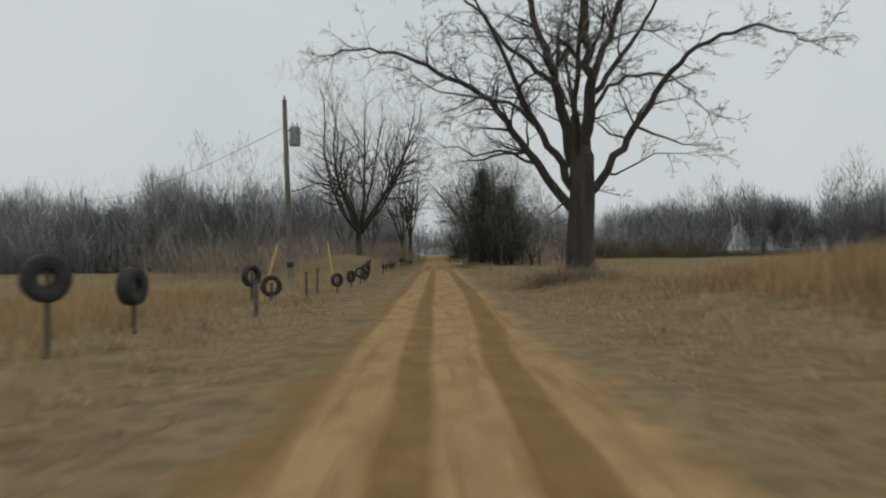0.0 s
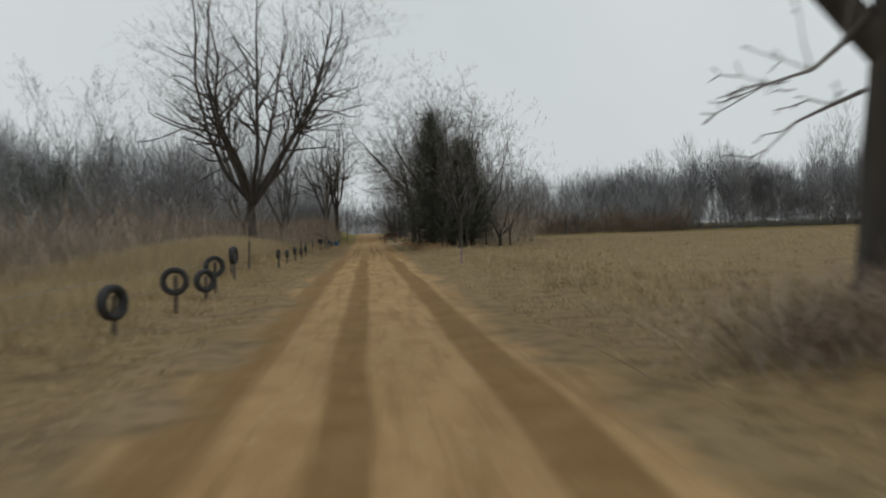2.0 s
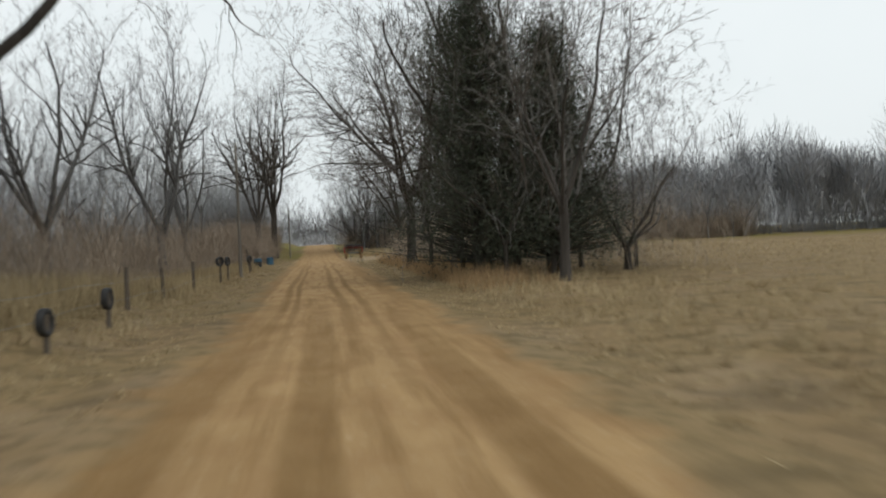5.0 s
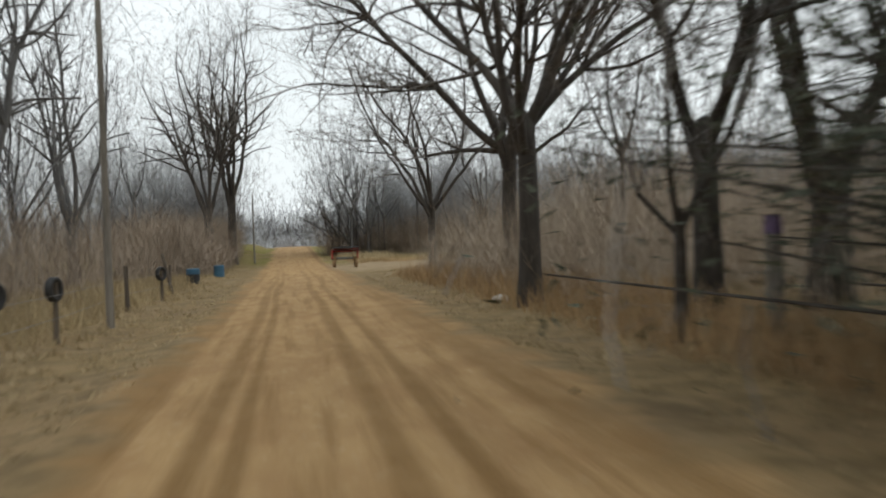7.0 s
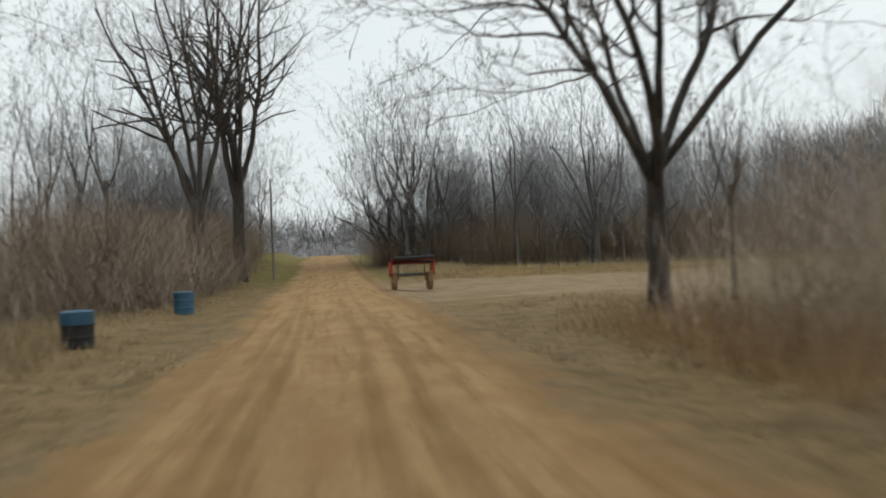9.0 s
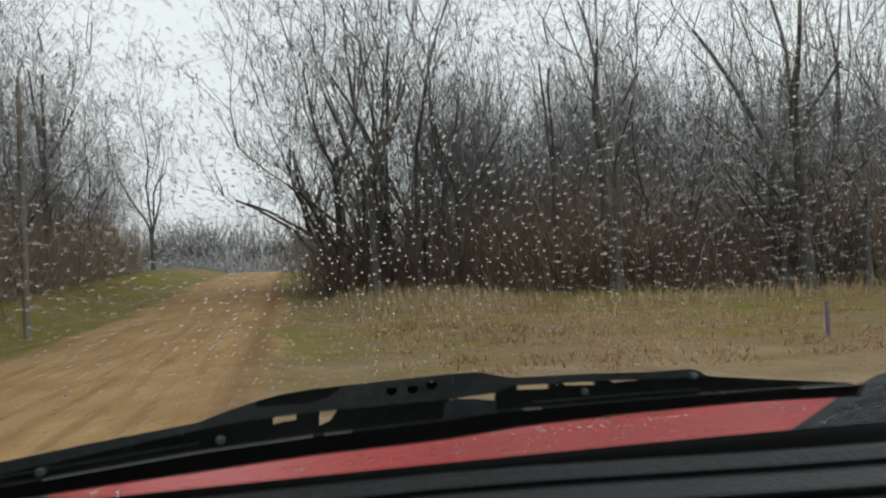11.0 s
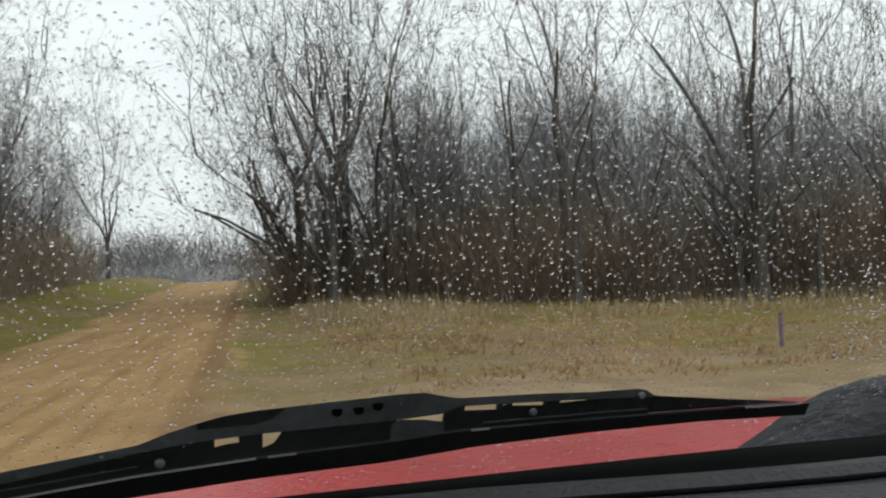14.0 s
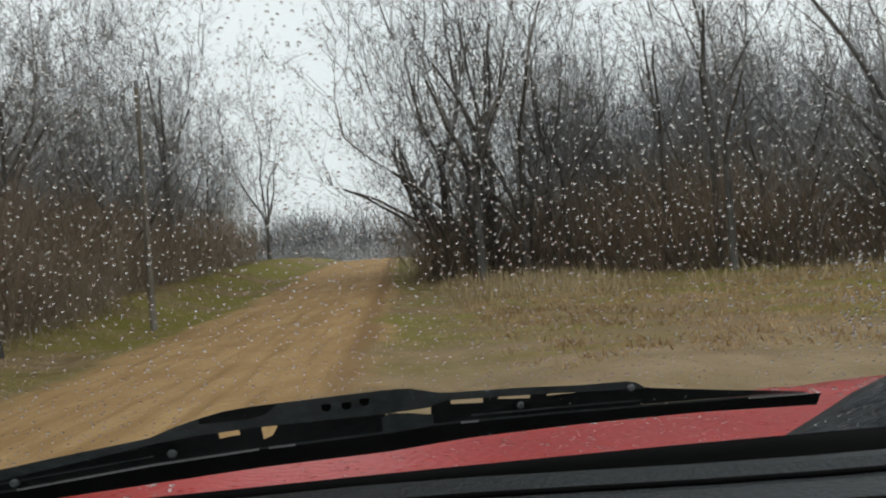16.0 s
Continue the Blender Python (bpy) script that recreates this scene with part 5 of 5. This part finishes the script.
def wiper_top(x):
    """Upper outline of the wiper along the glass."""
    knots = ((-0.34, -0.139), (-0.171, -0.1146), (-0.108, -0.1064), (-0.0914, -0.1002), (-0.075, -0.0955), (-0.060, -0.0921), (-0.042, -0.0902), (0.007, -0.0882), (0.042, -0.0869), (0.059, -0.0870),
             (0.068, -0.0895), (0.081, -0.0926), (0.133, -0.0937), (0.171, -0.0956), (0.2065, -0.0958), (0.211, -0.0979), (0.217, -0.1019), (0.276, -0.1092), (0.340, -0.1165))
    return float(np.interp(x, [k[0] for k in knots], [k[1] for k in knots]))


for x, z, low, high in spots:
    if z < wiper_top(x) + 0.003 and (z < wiper_top(x) - 0.012 or drop_rng.random() < 0.75):
        continue
    r = drop_rng.uniform(low, high)
    if drop_rng.random() < 0.12:
        continue
    c = on_glass(x, z, 0.0045)
    p = np.outer(uv[:, 0] * r * drop_rng.uniform(0.9, 1.3), (1, 0, 0)) + np.outer(uv[:, 1] * r * 0.5, nrm) + np.outer(uv[:, 2] * r * drop_rng.uniform(0.8, 1.1), up)
    vv.append(p + np.array(c))
    ff.append(uf + count * len(uv))
    count += 1
drops = quads_mesh("raindrops", np.concatenate(vv), np.concatenate(ff), WATER, pane)
drops.visible_shadow = False
tagged(drops, "clear raindrops on the glass", kind="stuff")

vv, ff = [], []
for k in range(1700):
    x, y = drop_rng.uniform(W0 + 0.05, W1 - 0.05), drop_rng.uniform(0.74, 1.70)
    r = drop_rng.uniform(0.0014, 0.0042)
    vv.append(uv * [r * drop_rng.uniform(0.9, 1.8), r, r * 0.55] + np.array([x, y, hood_z(x, y) + 0.0006]))
    ff.append(uf + k * len(uv))
beads = quads_mesh("water_beads", np.concatenate(vv), np.concatenate(ff), WATER, hood)
tagged(beads, "beads of rain standing on the paint", kind="stuff")

vv, ff = [], []
for k in range(420):
    i, u, v = int(drop_rng.integers(22, 39)), drop_rng.random(), drop_rng.random()
    a, b, c = (np.array(p) for p in (COWL_TOP[0][i], COWL_TOP[0][i + 1], COWL_TOP[1][i]))
    r = drop_rng.uniform(0.0011, 0.0030)
    vv.append(uv * [r * drop_rng.uniform(0.9, 1.6), r, r * 0.6] + a + (b - a) * u + (c - a) * v + [0, 0, r * 0.2])
    ff.append(uf + k * len(uv))
beads = quads_mesh("water_beads", np.concatenate(vv), np.concatenate(ff), WATER, cowl)
tagged(beads, "beads of rain standing on the cowl", kind="stuff")

# ---------------------------------------------------------------- wiper resting low on the glass
wiper = new("wiper")
wiper.parent = truck


def line(*knots):
    xs_, zs_ = [k[0] for k in knots], [k[1] for k in knots]
    return lambda x: float(np.interp(x, xs_, zs_))


blade_low = line((-0.34, -0.1575), (-0.179, -0.1461), (-0.101, -0.1411), (-0.046, -0.1373), (0.043, -0.1342), (0.099, -0.1289), (0.177, -0.1259), (0.260, -0.1249), (0.344, -0.1270))
blade_top = line((-0.34, -0.1500), (-0.1755, -0.1336), (-0.112, -0.1271), (-0.042, -0.1224), (0.043, -0.1191), (0.079, -0.1160), (0.175, -0.1157), (0.279, -0.1164), (0.340, -0.1171))
band_low = line((-0.34, -0.1480), (-0.173, -0.1222), (-0.109, -0.1115), (-0.083, -0.1084), (-0.062, -0.1070), (-0.044, -0.1060), (0.007, -0.1050), (0.042, -0.1045), (0.075, -0.1023), (0.0813, -0.0982), (0.115, -0.0990), (0.153, -0.1000), (0.172, -0.1008), (0.2122, -0.1022), (0.217, -0.1028))


def strip(name, lo, hi, bottom, top, depth, mat_, label="", n=30, out=0.006):
    """A flat bar lying along the glass between two outlines."""
    rows = []
    d = Vector((0, depth, -0.18 * depth))
    for x in np.linspace(lo, hi, n):
        a, b = on_glass(x, bottom(x), out), on_glass(x, max(top(x), bottom(x) + 0.0002), out)
        rows.append([a, b, b + d, a + d, a])
    ob = sheet(name, rows, mat_, wiper, label)
    bm = bmesh.new()
    bm.from_mesh(ob.data)
    bmesh.ops.remove_doubles(bm, verts=bm.verts[:], dist=0.00002)
    bmesh.ops.holes_fill(bm, edges=[e for e in bm.edges if e.is_boundary], sides=8)
    bmesh.ops.recalc_face_normals(bm, faces=bm.faces[:])
    bm.to_mesh(ob.data)
    bm.free()
    ob.data.shade_flat()
    return ob


def plus(fn, dz):
    return lambda x: fn(x) + dz


strip("rubber_blade", -0.34, 0.342, blade_low, plus(blade_top, -0.0006), 0.006, BLADE, "black rubber blade", 40)
strip("vertebra", -0.34, 0.330, plus(blade_top, -0.0006), plus(blade_top, 0.0012), 0.006, GREY_METAL, n=40)
# short pale lengths of metal edge, the glint painted as near-white colour
for lo, hi in ((-0.2, -0.0417), (-0.0348, -0.0176), (0.093, 0.105), (0.291, 0.3325)):
    strip("edge_glint", lo, hi, plus(blade_top, 0.0002), plus(blade_top, 0.0017), 0.004, BRIGHT, "bright metal edge with its glint in the colour", 12, out=0.0046)
strip("main_bridge", -0.34, 0.216, band_low, wiper_top, 0.004, GREY_METAL, "worn grey steel wiper frame with punched holes", 90)
strip("tail_bridge", 0.2165, 0.338, plus(blade_top, 0.0014), wiper_top, 0.004, BLACK, n=20)
# black inner bridge: solid lengths, and low sills under the punched windows
sill = plus(blade_top, -0.0035)
for lo, hi in ((-0.34, -0.0657), (-0.0516, -0.0378), (-0.0271, 0.0435), (0.0735, 0.0865), (0.108, 0.118), (0.1395, 0.1505), (0.1695, 0.2165)):
    strip("inner_bridge", lo, hi, sill, plus(band_low, 0.0004), 0.0035, BLACK, n=max(3, int((hi - lo) * 260)), out=0.0066)
strip("window_sill", -0.0657, -0.0516, sill, line((-0.0657, -0.1125), (-0.058, -0.1112), (-0.0516, -0.1108)), 0.0035, BLACK, n=6, out=0.0066)
strip("window_sill", -0.0378, -0.0271, sill, line((-0.0378, -0.1160), (-0.0309, -0.1132), (-0.0271, -0.1070)), 0.0035, BLACK, n=6, out=0.0066)
strip("spring_plate", 0.0405, 0.0748, sill, line((0.0405, -0.1075), (0.0439, -0.1045), (0.060, -0.1058), (0.073, -0.1084)), 0.003, GREY_METAL, "grey steel spring plate", 8, out=0.0064)
strip("window_sill", 0.0865, 0.108, sill, line((0.0865, -0.1019), (0.108, -0.1030)), 0.0035, BLACK, n=4, out=0.0066)
strip("window_sill", 0.118, 0.1395, sill, line((0.118, -0.1012), (0.1395, -0.1027)), 0.0035, BLACK, n=4, out=0.0066)
strip("window_sill", 0.1505, 0.1695, sill, line((0.1505, -0.1019), (0.1695, -0.1015)), 0.0035, BLACK, n=4, out=0.0066)
strip("rib", 0.10, 0.215, plus(blade_top, 0.0040), plus(blade_top, 0.0056), 0.003, GREY_METAL, n=10, out=0.0058)
strip("rib", -0.30, -0.11, plus(blade_top, 0.0060), plus(blade_top, 0.0072), 0.003, GREY_METAL, n=10, out=0.0058)
strip("arm_clip", -0.0750, -0.0250, line((-0.075, -0.0988), (-0.043, -0.0984), (-0.033, -0.0960), (-0.025, -0.0900)), plus(wiper_top, 0.0004), 0.006, BLACK, "black arm clip beaded with rain", 14, out=0.0050)
for x, z, r in ((-0.0971, -0.1191, 0.0030), (0.1326, -0.1059, 0.0026), (0.2065, -0.1000, 0.0026), (-0.2000, -0.1300, 0.0030)):
    bm = bmesh.new()
    c = on_glass(x, z, 0.0050)
    bm_lathe(bm, [(r, -0.003), (r, 0.0006), (r * 0.6, 0.0013)], 14, Matrix.Translation(c) @ Vector((0, -0.8, -0.1)).to_track_quat("Z", "Y").to_matrix().to_4x4())
    part("rivet", bm, RIVET, wiper, "dull grey rivet")
# solid black discs on the frame stand for the dark inside small holes
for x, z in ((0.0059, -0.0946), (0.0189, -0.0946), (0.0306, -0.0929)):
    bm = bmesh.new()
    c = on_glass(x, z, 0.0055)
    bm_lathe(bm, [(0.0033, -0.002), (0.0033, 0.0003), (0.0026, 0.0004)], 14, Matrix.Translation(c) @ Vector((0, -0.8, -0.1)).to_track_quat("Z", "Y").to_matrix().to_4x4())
    part("hole_shade_disc", bm, SEAL_AND_SHADE, wiper, "small black disc for the shade in a punched hole")
